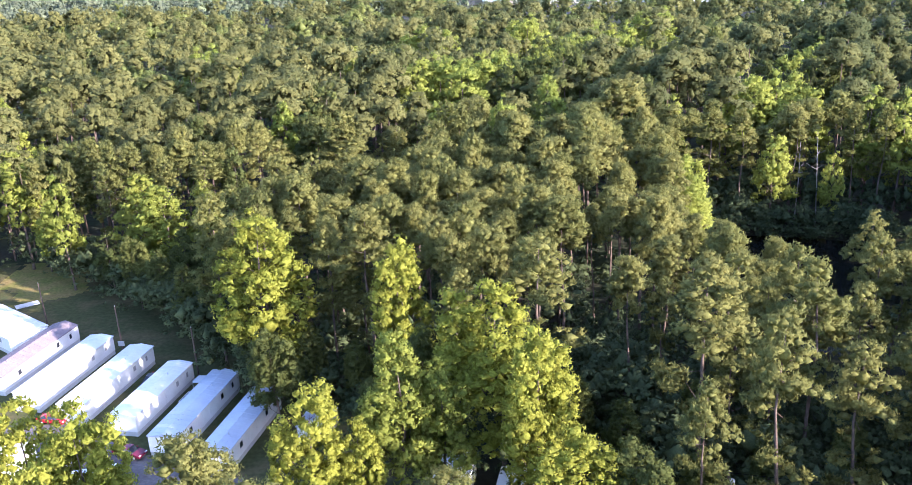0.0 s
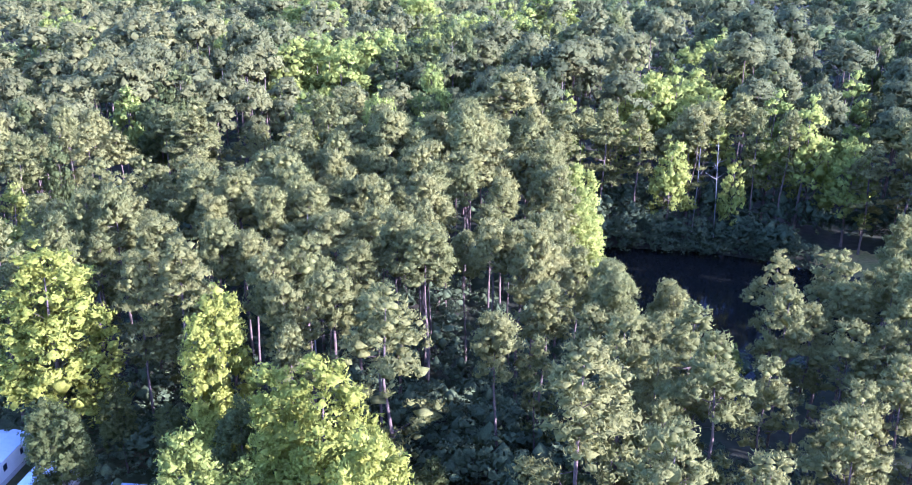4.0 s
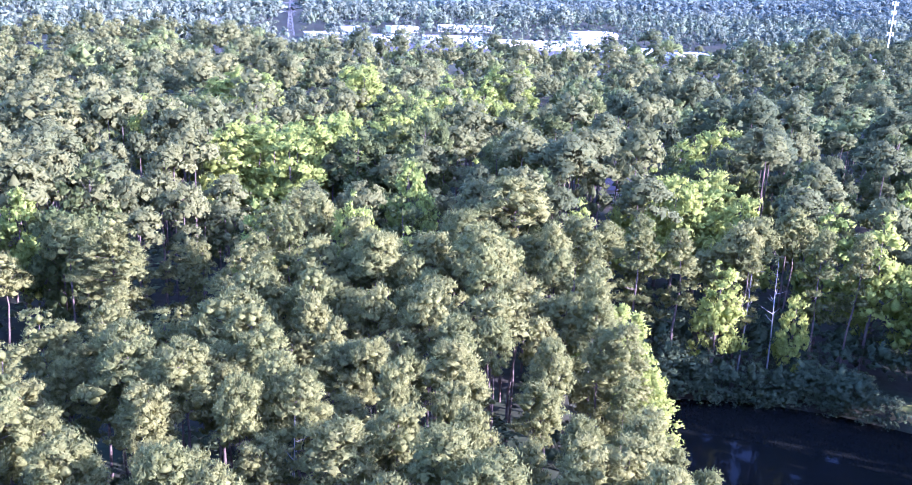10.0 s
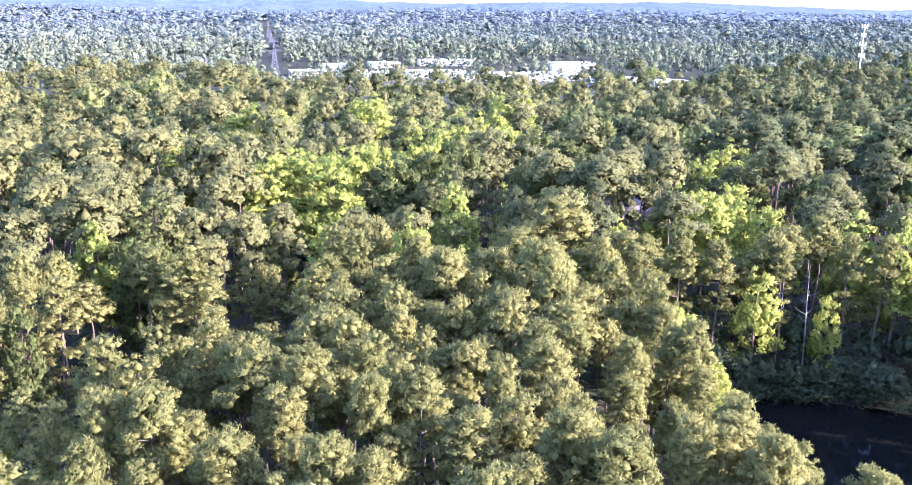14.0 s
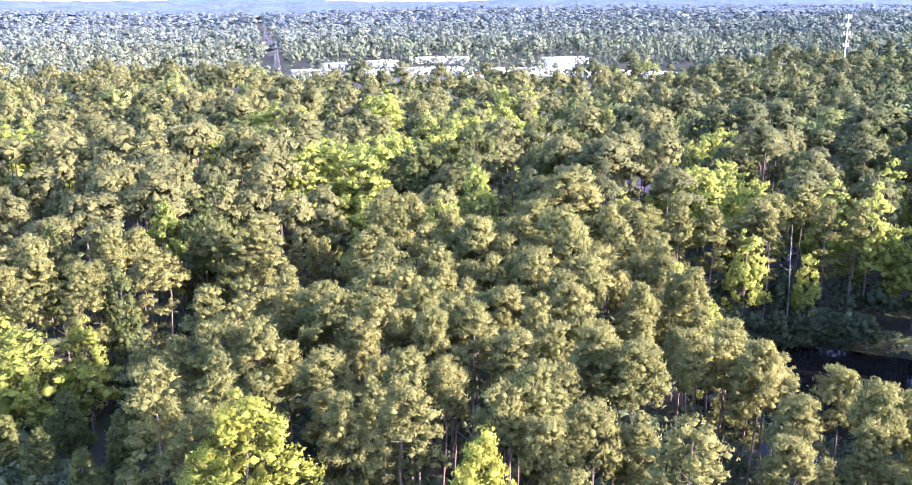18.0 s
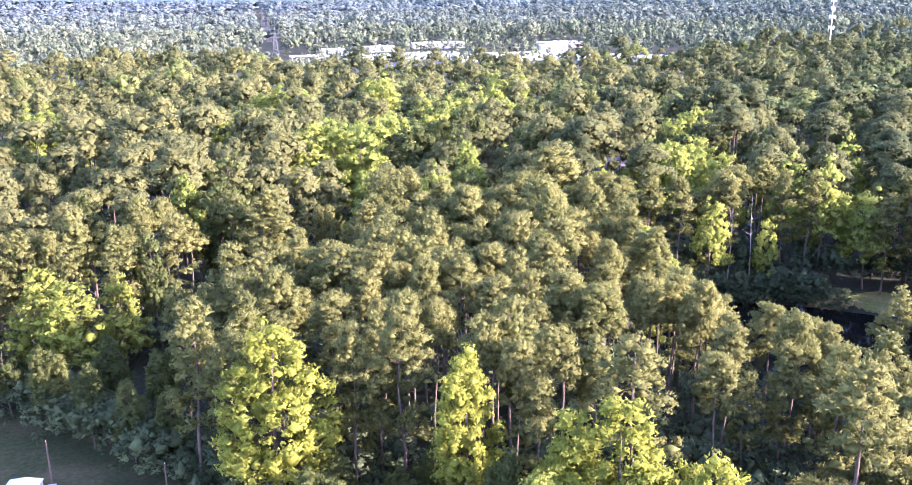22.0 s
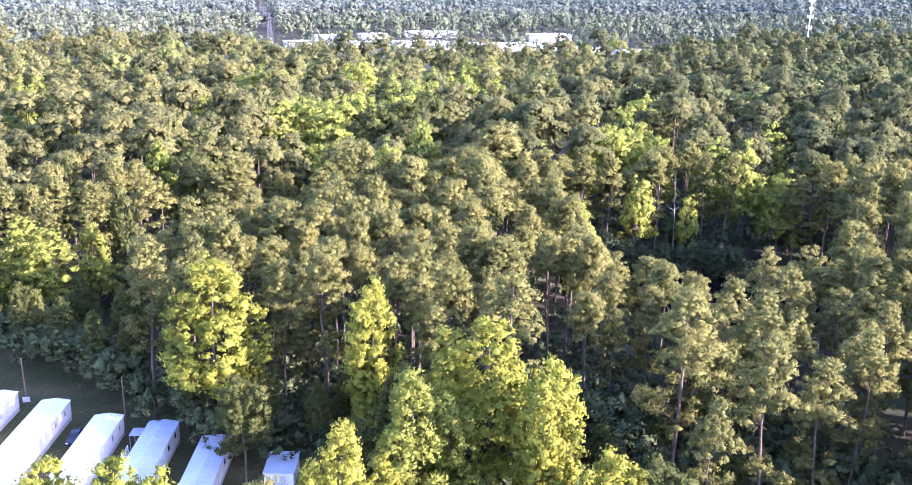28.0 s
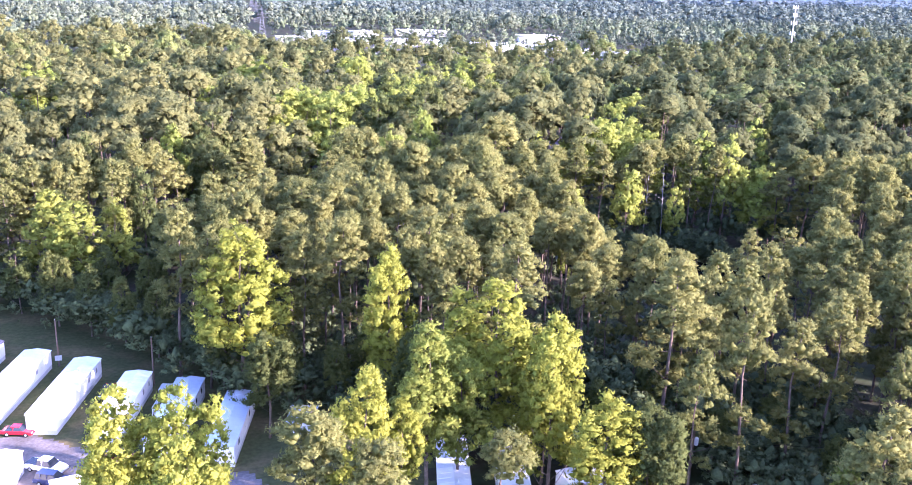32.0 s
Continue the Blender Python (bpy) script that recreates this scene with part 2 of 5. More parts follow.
def part(name, bm, mat, parent, label=""):
    """Links a bmesh as one mesh object under a thing or a part."""
    me = bpy.data.meshes.new(name)
    bm.to_mesh(me)
    bm.free()
    me.materials.append(mat)
    ob = new(name, me)
    ob.parent = parent
    if label:
        ob["label"] = label
    return ob


def box(bm, x0, y0, z0, x1, y1, z1, bevel=0.0):
    made = bmesh.ops.create_cube(bm, size=1.0, matrix=Matrix.Translation(((x0 + x1) / 2, (y0 + y1) / 2, (z0 + z1) / 2)) @ Matrix.Diagonal((x1 - x0, y1 - y0, z1 - z0, 1)))
    if bevel:
        edges = {e for v in made["verts"] for e in v.link_edges}
        bmesh.ops.bevel(bm, geom=list(edges), offset=bevel, segments=2, affect="EDGES", profile=0.6)
    return bm


def boxes(*rows, bevel=0.0):
    bm = bmesh.new()
    for r in rows:
        box(bm, *r, bevel=bevel)
    return bm


def tube(bm, pts, radii, sides=7):
    """A tapered tube through points."""
    rings = []
    for i, (p, r) in enumerate(zip(pts, radii)):
        p = Vector(p)
        d = (Vector(pts[min(i + 1, len(pts) - 1)]) - Vector(pts[max(i - 1, 0)])).normalized()
        a = d.orthogonal().normalized()
        b = d.cross(a)
        rings.append([bm.verts.new(p + r * (math.cos(2 * math.pi * k / sides) * a + math.sin(2 * math.pi * k / sides) * b)) for k in range(sides)])
    for u, v in zip(rings, rings[1:]):
        for k in range(sides):
            bm.faces.new((u[k], u[(k + 1) % sides], v[(k + 1) % sides], v[k]))
    bm.faces.new(rings[0][::-1])
    bm.faces.new(rings[-1])
    return bm


def prism(bm, outline, y0, y1):
    """An outline of (x, z) drawn out along y."""
    a = [bm.verts.new((x, y0, z)) for x, z in outline]
    b = [bm.verts.new((x, y1, z)) for x, z in outline]
    bm.faces.new(a)
    bm.faces.new(b[::-1])
    for i in range(len(a)):
        j = (i + 1) % len(a)
        bm.faces.new((a[j], a[i], b[i], b[j]))
    bmesh.ops.recalc_face_normals(bm, faces=bm.faces)
    return bm


def thing(name, label, category, group="", kind=""):
    return tagged(new(name), label, category, group, kind)


# ---- ground, pond, lot ----
POND = [(50, 196), (62, 192), (74, 189), (86, 183), (97, 174), (100, 164), (92, 152), (80, 142), (68, 136), (60, 132), (54, 134), (48, 145), (44, 158), (45, 172), (46, 186)]
SHORE = [(44, 97), (51, 105), (55, 119), (61, 128), (72, 134), (90, 146), (103, 158), (106, 176), (90, 186), (76, 191), (62, 194), (50, 198), (45, 186), (43, 172), (36, 150), (37, 134), (41, 122), (44, 110)]
LOT = [(-130, 190), (-92, 180), (-76, 168), (-68, 163), (-60, 156), (-52, 147), (-43, 137), (-36, 131), (-28, 125), (-20, 117), (-12, 106), (-8, 78), (24, 70), (24, -60), (-130, -60)]
GAP = [(-84, 184), (-66, 166), (-44, 158), (-33, 170), (-22, 182), (-12, 194), (-8, 202), (-16, 206), (-28, 198), (-40, 192), (-50, 186), (-66, 178)]


def inside(px, py, poly):
    px, py = np.asarray(px, float), np.asarray(py, float)
    hit = np.zeros(px.shape, bool)
    for (x0, y0), (x1, y1) in zip(poly, poly[1:] + poly[:1]):
        cross = ((y0 > py) != (y1 > py)) & (px < (x1 - x0) * (py - y0) / (y1 - y0 + 1e-9) + x0)
        hit ^= cross
    return hit


def edge_distance(px, py, poly):
    best = np.full(np.shape(px), 1e9)
    for (x0, y0), (x1, y1) in zip(poly, poly[1:] + poly[:1]):
        dx, dy = x1 - x0, y1 - y0
        s = np.clip(((px - x0) * dx + (py - y0) * dy) / (dx * dx + dy * dy), 0, 1)
        best = np.minimum(best, np.hypot(px - x0 - s * dx, py - y0 - s * dy))
    return np.where(inside(px, py, poly), -best, best)


def waves(x, y, scale, seed):
    """Soft hills and hollows, about -1 to 1."""
    r = np.random.RandomState(seed)
    out = 0
    for _ in range(7):
        a, f, p = r.uniform(0, 6.28), r.uniform(0.5, 1.6) / scale, r.uniform(0, 6.28)
        out = out + np.sin((np.cos(a) * x + np.sin(a) * y) * f * 6.28 + p)
    return out / 3.2


def ground_z(x, y):
    x, y = np.asarray(x, float), np.asarray(y, float)
    far = np.hypot(x, y)
    hills = np.clip((far - 1500) / 3000, 0, 1) * (36 + 13 * waves(x, y, 2600, 4)) + np.clip((far - 900) / 900, 0, 1) * 4 * waves(x, y, 700, 5)
    left = 26 * np.exp(-((x + 1500) / 900) ** 2 - ((y - 3300) / 900) ** 2)
    d = edge_distance(x, y, POND)
    bowl = -2.9 * (1 - np.clip((d + 2.5) / 9.0, 0, 1) ** 0.8)
    return hills + left + bowl


def steps(stops):
    out = []
    for a, b, n in stops:
        out += list(np.linspace(a, b, n, endpoint=False))
    return np.array(out)


gx = np.append(steps([(-5000, -800, 30), (-800, -140, 22), (-140, 40, 30), (40, 112, 48), (112, 800, 24), (800, 5000, 30)]), 5000)
gy = np.append(steps([(-2500, 20, 14), (20, 115, 16), (115, 205, 60), (205, 400, 20), (400, 1200, 24), (1200, 5200, 44)]), 5200)
X, Y = np.meshgrid(gx, gy)
Z = ground_z(X, Y)
idx = np.arange(X.size).reshape(X.shape)
quads = np.stack([idx[:-1, :-1], idx[:-1, 1:], idx[1:, 1:], idx[1:, :-1]], -1).reshape(-1, 4)
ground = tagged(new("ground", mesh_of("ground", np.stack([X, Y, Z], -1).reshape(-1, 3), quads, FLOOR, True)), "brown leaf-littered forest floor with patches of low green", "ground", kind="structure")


def sheet(name, poly, z, mat, label, category, cell=1.5, ragged=1.2, follow=True, grow=0.0):
    """A thin ground cover inside an outline, with a ragged edge."""
    xs, ys = [p[0] for p in poly], [p[1] for p in poly]
    xs, ys = [min(xs) - grow, max(xs) + grow], [min(ys) - grow, max(ys) + grow]
    nx, ny = int((max(xs) - min(xs)) / cell) + 3, int((max(ys) - min(ys)) / cell) + 3
    px, py = np.meshgrid(min(xs) - cell + cell * np.arange(nx), min(ys) - cell + cell * np.arange(ny))
    d = edge_distance(px, py, poly) - grow + ragged * waves(px, py, 9, 8) + 0.4 * ragged * waves(px, py, 3, 9)
    hz = (ground_z(px, py) if follow else 0) + z
    ids = np.arange(px.size).reshape(px.shape)
    q = np.stack([ids[:-1, :-1], ids[:-1, 1:], ids[1:, 1:], ids[1:, :-1]], -1).reshape(-1, 4)
    keep = (d.ravel()[q] < 0).sum(1) >= 2
    q = q[keep]
    used, inv = np.unique(q, return_inverse=True)
    v = np.stack([px, py, hz + 0 * px], -1).reshape(-1, 3)[used]
    return tagged(new(name, mesh_of(name, v, inv.reshape(-1, 4), mat, True)), label, category, kind="structure")


sheet("lawn", LOT, 0.05, GRASS, "worn lawn round the mobile homes, partly in tree shade", "lawn", 1.6, 2.0, grow=5.0)
sheet("gravel_drive", [(-75, 96), (-74, 116), (-62, 117), (-49, 108), (-38, 104), (-30, 99), (-27, 90), (-40, 84), (-60, 88)], 0.09, GRAVEL, "pale gravel drive in front of the mobile homes", "drive", 0.8, 0.8)
sheet("sandy_yard", [(-26, 112), (-22, 117), (-14, 113), (-15, 105), (-20, 105)], 0.10, SAND, "bare sandy yard beside the shed", "yard", 0.7, 0.8)
sheet("sandy_clearing", [(-100, 190), (-84, 184), (-80, 170), (-88, 166), (-102, 176)], 0.10, SAND, "dry sandy clearing at the wood's edge", "yard", 1.0, 1.0)
sheet("pond_bank", [(94, 180), (100, 183), (108, 180), (107, 172), (101, 170), (97, 175)], 0.06, SAND, "sunlit earth and grass bank of the pond", "bank", 0.8, 0.8)
water = tagged(new("pond_water", mesh_of("pond_water", [(38, 112, -1.8), (112, 112, -1.8), (112, 205, -1.8), (38, 205, -1.8)], [(0, 1, 2, 3)], WATER)), "still dark pond water under the trees", "water", kind="structure")

# ---- trees ----


OCT_V = np.array([(1, 0, 0), (-1, 0, 0), (0, 1, 0), (0, -1, 0), (0, 0, 1), (0, 0, -1)], float)
OCT_F = np.array([(0, 2, 4), (2, 1, 4), (1, 3, 4), (3, 0, 4), (2, 0, 5), (1, 2, 5), (3, 1, 5), (0, 3, 5)])


def unit(v):
    return v / (np.linalg.norm(v, axis=-1, keepdims=True) + 1e-9)


def heart_of(r, m):
    """m uneven eight-sided lumps of about unit size, and their triangles."""
    ang = r.uniform(0, 6.28, m)
    lump = OCT_V[None] * r.uniform(0.75, 1.25, (m, 6, 1))
    x = lump[..., 0] * np.cos(ang)[:, None] - lump[..., 1] * np.sin(ang)[:, None]
    y = lump[..., 0] * np.sin(ang)[:, None] + lump[..., 1] * np.cos(ang)[:, None]
    f = (OCT_F[None] + 6 * np.arange(m)[:, None, None]).reshape(-1, 3)
    return np.stack([x, y, lump[..., 2]], -1), f


def leaf_cloud(r, centres, radii, per, size, slim=0.42, low=-0.35, core=0.57, middle=(0, 0, 0), loose=0.4, stand=0.4, rough=0.28, inner=0.64, clump=0.5):
    """Soft clumps of foliage: an uneven dense heart each, and leaf tufts that stand off its skin.
    The tufts are shaded as the clump and the crown round. Returns places, triangles and normals."""
    centres, radii, middle = np.asarray(centres, float), np.asarray(radii, float), np.asarray(middle, float)
    m = len(centres)
    n = m * per
    c, rad = np.repeat(centres, per, 0), np.repeat(radii, per, 0)
    d = unit(r.normal(size=(n, 3)) + np.array([0, 0, 0.25]))
    d[:, 2] = np.where(d[:, 2] < low, -d[:, 2], d[:, 2])
    p = c + d * rad * r.uniform(inner, 1.1, (n, 1))
    nor = unit(d + r.normal(size=(n, 3)) * loose)
    t = unit(np.cross(nor, r.normal(size=(n, 3))) + np.array([0, 0, 0.35]))
    s = unit(np.cross(nor, t))
    k = size * r.uniform(0.6, 1.4, (n, 1))
    lift = unit(d + np.array([0, 0, 0.5])) * k * stand
    tip, a, b = p + t * k * 0.6 + lift, p - t * k * 0.4 - s * k * slim, p - t * k * 0.4 + s * k * slim
    verts = np.stack([tip, a, b], 1)
    flip = (np.cross(a - tip, b - tip) * d).sum(1) < 0
    verts[flip] = verts[flip][:, [0, 2, 1]]
    round_ = unit((p - middle) * np.array([1, 1, 0.8]))
    leaf_n = unit(clump * d + (0.92 - clump) * round_ + rough * r.normal(size=(n, 3)) + np.array([0, 0, 0.1]))
    normals = np.repeat(leaf_n, 3, 0)
    verts = verts.reshape(-1, 3)
    faces = np.arange(len(verts)).reshape(-1, 3)
    lump, hf = heart_of(r, m)
    lump = lump * core
    heart = (lump * radii[:, None] + centres[:, None]).reshape(-1, 3)
    heart_n = unit(clump * unit(lump).reshape(-1, 3) + (1 - clump) * unit((heart - middle) * np.array([1, 1, 0.8])) + np.array([0, 0, 0.1]))
    return np.concatenate([verts, heart]), np.concatenate([faces, hf + len(verts)]), np.concatenate([normals, heart_n])


def with_insides(r, cloud, lobes, share=0.56):
    """The same crown with dense lumps inside its boughs."""
    m = len(lobes)
    c, rad = np.array([l[0] for l in lobes], float), np.array([l[1] for l in lobes], float) * share
    rad[:, 2] = np.minimum(rad[:, 2], 1.5 * rad[:, 0])
    lump, f = heart_of(r, m)
    v = (lump * rad[:, None] + c[:, None]).reshape(-1, 3)
    return np.concatenate([cloud[0], v]), np.concatenate([cloud[1], f + len(cloud[0])]), np.concatenate([cloud[2], unit(lump).reshape(-1, 3)])


def crown_mesh(name, cloud, mat):
    return mesh_of(name, cloud[0], cloud[1], mat, True, cloud[2])


def on_skin(r, lobes, count, fluff, low=-0.4, flat=0.8):
    """Clumps spread over the outer skin of a crown that is made of rounded lobes."""
    c = np.array([l[0] for l in lobes], float)
    rad = np.array([l[1] for l in lobes], float)
    area = (rad[:, 0] * rad[:, 1] + rad[:, 0] * rad[:, 2] * 2)
    cs, rs = [], []
    for _ in range(count * 6):
        k = r.choice(len(lobes), p=area / area.sum())
        d = r.normal(size=3)
        d /= np.linalg.norm(d)
        if rad[k][2] > 1.3 * rad[k][0]:
            d[2] *= 0.6
            d /= np.linalg.norm(d)
        if d[2] < low:
            d[2] = -d[2]
        p = c[k] + d * rad[k] * r.uniform(0.84, 1.04)
        deep = (((p - c) / rad) ** 2).sum(1)
        deep[k] = 9
        if deep.min() < 0.62:
            continue
        f = fluff * r.uniform(0.5, 1.45)
        cs.append(p)
        rs.append((f, f, f * flat))
        if len(cs) == count:
            break
    return np.array(cs), np.array(rs)


def pine_lobes(r, H, base, R, n=22, fat=1.0):
    """A rounded cone of upturned boughs round the stem, each a lesser dome."""
    h = H - base
    lobes = [((0, 0, base + 0.52 * h), (R * 0.42, R * 0.42, 0.42 * h)), ((r.normal() * 0.2, r.normal() * 0.2, H - 0.14 * h), (R * 0.34, R * 0.34, 0.14 * h))]
    turn = r.uniform(0, 6.28)
    lop = r.uniform(0, 6.28)
    for k in range(n):
        turn += 2.4 + r.uniform(-0.5, 0.5)
        u = (k + r.uniform(0.1, 0.9)) / n
        reach = R * (0.78 + 0.7 * u if u < 0.3 else 0.99 - 0.95 * (u - 0.3)) * (1 + 0.18 * math.cos(turn - lop))
        out = reach * r.uniform(0.5, 0.8)
        w = fat * R * r.uniform(0.25, 0.38) * (1.08 - 0.3 * u)
        lobes.append(((math.cos(turn) * out, math.sin(turn) * out, base + h * (0.08 + 0.84 * u)), (w, w, w * r.uniform(0.65, 0.9))))
    return lobes


def tier_lobes(r, H, base, R):
    """Ragged boughs in tiers down the trunk under a domed head."""
    h = min(9.0, 0.4 * (H - base) + 3)
    lobes = pine_lobes(r, H, H - h, R * 0.75, 16)
    z, turn = base, r.uniform(0, 6.28)
    while z < H - h * 0.7:
        u = (z - base) / (H - base)
        for k in range(3):
            turn += 2.1 + r.uniform(-0.6, 0.6)
            if r.rand() < 0.25 + 0.25 * (1 - u):
                continue
            out = R * r.uniform(0.4, 0.85) * (0.65 + 0.35 * min(1, u * 2))
            w = R * r.uniform(0.22, 0.36)
            lobes.append(((math.cos(turn) * out, math.sin(turn) * out, z + out * 0.15 + r.uniform(-0.4, 0.4)), (w, w, w * 0.5)))
        z += r.uniform(1.3, 2.0)
    return lobes


def leaf_lobes(r, H, base, R, spires=5):
    """Several upright leaders, each with its own rounded or pointed top."""
    h = H - base
    lobes = [((0, 0, base + 0.55 * h), (R * 0.5, R * 0.5, 0.46 * h))]
    for k in range(spires):
        a = 6.28 * k / spires + r.uniform(-0.5, 0.5)
        d = R * r.uniform(0.36, 0.66)
        top = base + h * r.uniform(0.6, 0.96)
        low = base + h * r.uniform(0.0, 0.25)
        w = R * r.uniform(0.3, 0.42)
        lobes.append(((math.cos(a) * d, math.sin(a) * d, (top + low) / 2), (w, w, (top - low) / 2)))
    for k in range(spires):
        a, u = r.uniform(0, 6.28), r.uniform(0.1, 0.6)
        d = R * r.uniform(0.6, 0.9)
        w = R * r.uniform(0.2, 0.32)
        lobes.append(((math.cos(a) * d, math.sin(a) * d, base + u * h), (w, w, w * 1.1)))
    return lobes


def trunk_mesh(name, r, H, girth, limbs, mat, lean=0.3, max_limbs=14):
    bm = bmesh.new()
    bend = [(r.normal() * lean, r.normal() * lean) for _ in range(3)]
    pts = [(0, 0, -0.6), (0, 0, H * 0.05), (bend[0][0] * 0.5, bend[0][1] * 0.5, H * 0.35), (bend[1][0], bend[1][1], H * 0.65), (0, 0, H * 0.96)]
    tube(bm, pts, [girth * 1.35, girth, girth * 0.8, girth * 0.55, girth * 0.12], 7)
    pick = limbs if len(limbs) <= max_limbs else [limbs[i] for i in sorted(r.choice(len(limbs), max_limbs, False))]
    for z, e in pick:
        z, e = float(z), [float(v) for v in e]
        g = girth * 0.28 * (1 - 0.5 * z / H)
        mid = (e[0] * 0.5, e[1] * 0.5, z + (e[2] - z) * 0.35)
        tube(bm, [(0, 0, z), mid, tuple(e)], [g, g * 0.65, g * 0.25], 4)
    me = bpy.data.meshes.new(name)
    bm.to_mesh(me)
    bm.free()
    for p in me.polygons:
        p.use_smooth = True
    me.materials.append(mat)
    return me


def limbs_to(r, cs, base, steep):
    out = []
    for c in cs[r.choice(len(cs), min(16, len(cs)), False)]:
        out.append((max(base * 0.75, c[2] - steep * math.hypot(c[0], c[1])), c * np.array([0.92, 0.92, 1.0])))
    return out


def pine_kind(seed, H, base, R, fluff, count, per, size, tiers=False):
    r = np.random.RandomState(seed)
    lobes = (tier_lobes if tiers else pine_lobes)(r, H, base, R)
    cs, rs = on_skin(r, lobes, count, fluff, -0.35, 0.85)
    cloud = leaf_cloud(r, cs, rs, per, size, 0.26, middle=(0, 0, base + 0.4 * (H - base)), stand=0.5)
    return (trunk_mesh("trunk", r, H, 0.24, limbs_to(r, cs, base, 0.35), BARK), crown_mesh("crown", with_insides(r, cloud, lobes), PINE), H)


def leaf_kind(seed, H, base, R, fluff, count, per, size, mat):
    r = np.random.RandomState(seed)
    lobes = leaf_lobes(r, H, base, R)
    cs, rs = on_skin(r, lobes, count, fluff, -0.6, 0.9)
    cloud = leaf_cloud(r, cs, rs, per, size, 0.42, middle=(0, 0, base + 0.4 * (H - base)), loose=0.5)
    return (trunk_mesh("trunk", r, H * 0.9, 0.26, limbs_to(r, cs, base, 1.0), BARK), crown_mesh("crown", with_insides(r, cloud, lobes, 0.5), mat), H)


# near and farther stock of each kind: the farther has fewer, larger clumps
PINES = [pine_kind(10 + i, 28.0, b, R, 0.66, 150, 36, 0.30) for i, (b, R) in enumerate([(20.0, 3.9), (19.0, 4.2), (20.5, 3.8), (19.5, 4.4), (20.0, 4.1), (18.5, 3.8), (19.5, 3.6)])]
PINES_BACK = [pine_kind(30 + i, 28.0, b, R, 0.92, 92, 26, 0.46) for i, (b, R) in enumerate([(20.5, 4.3), (20.0, 4.7), (21.0, 4.2), (19.0, 4.5), (20.5, 4.9), (20.0, 4.0)])]
EDGE_PINES = [pine_kind(40 + i, 29.0, b, R, 0.6, 220, 32, 0.29, True) for i, (b, R) in enumerate([(11.0, 4.4), (8.0, 4.8), (12.0, 4.6), (9.0, 4.2)])]
RAGGED_PINES = [pine_kind(50 + i, 29.0, b, R, 0.58, 180, 32, 0.29, True) for i, (b, R) in enumerate([(10.0, 4.8), (8.0, 5.2), (12.0, 5.0)])]
LEAF_MATS = {"green": LEAF, "yellow": YELLOW, "light": LIGHT, "fresh": FRESH}
BROAD = {k: [leaf_kind(60 + 10 * j + i, 25.0, b, R, 0.74, 370, 32, 0.29, m) for i, (b, R) in enumerate([(4.0, 5.3), (3.0, 4.8), (5.0, 5.1)])] for j, (k, m) in enumerate(LEAF_MATS.items())}
BROAD_BACK = {k: [leaf_kind(110 + 10 * j + i, 25.0, b, R, 1.0, 120, 26, 0.48, m) for i, (b, R) in enumerate([(4.0, 5.2), (3.0, 4.8), (5.0, 5.0)])] for j, (k, m) in enumerate(LEAF_MATS.items())}
LABELS = {
    "pine": "tall pine with a bare trunk and rounded olive-green crown",
    "edge": "tall edge pine with ragged layered boughs low down its trunk",
    "ragged": "tall pine with open ragged boughs and visible trunk",
    "green": "full-leaved green broadleaf tree standing among pines",
    "yellow": "yellow-green broadleaf tree with sunlit upright boughs",
    "fresh": "fresh green broadleaf tree at the wood's sunny edge",
    "light": "bright light-green broadleaf tree lit by the low sun",
}
PLANTED = []
tree_random = np.random.RandomState(5)


def plant(kind, x, y, top, wide=1.0, variant=None):
    """One tree of its own: a trunk and a crown under an Empty at its foot."""
    back_ = y > 165
    stock = (PINES_BACK if back_ else PINES) if kind == "pine" else RAGGED_PINES if kind == "ragged" else EDGE_PINES if kind == "edge" else (BROAD_BACK if back_ else BROAD)[kind]
    trunk, crown, H = stock[tree_random.randint(len(stock)) if variant is None else variant]
    gz = float(ground_z(x, y))
    s = (top - gz) / H
    name = "pine_tree" if kind in ("pine", "edge", "ragged") else "broadleaf_tree"
    root = tagged(new(name), LABELS[kind], "tree", "pines of the wood" if name == "pine_tree" else "broadleaf trees of the wood")
    for n, me in (("trunk", trunk), ("crown", crown)):
        o = new(n, me)
        o.parent = root
    root.matrix_world = pose(x, y, gz, tree_random.uniform(-1.5, 1.5), tree_random.uniform(-1.5, 1.5), tree_random.uniform(0, 360)) @ Matrix.Diagonal((s * wide, s * wide, s, 1))
    PLANTED.append((x, y, 3.8 * s * wide))
    return root


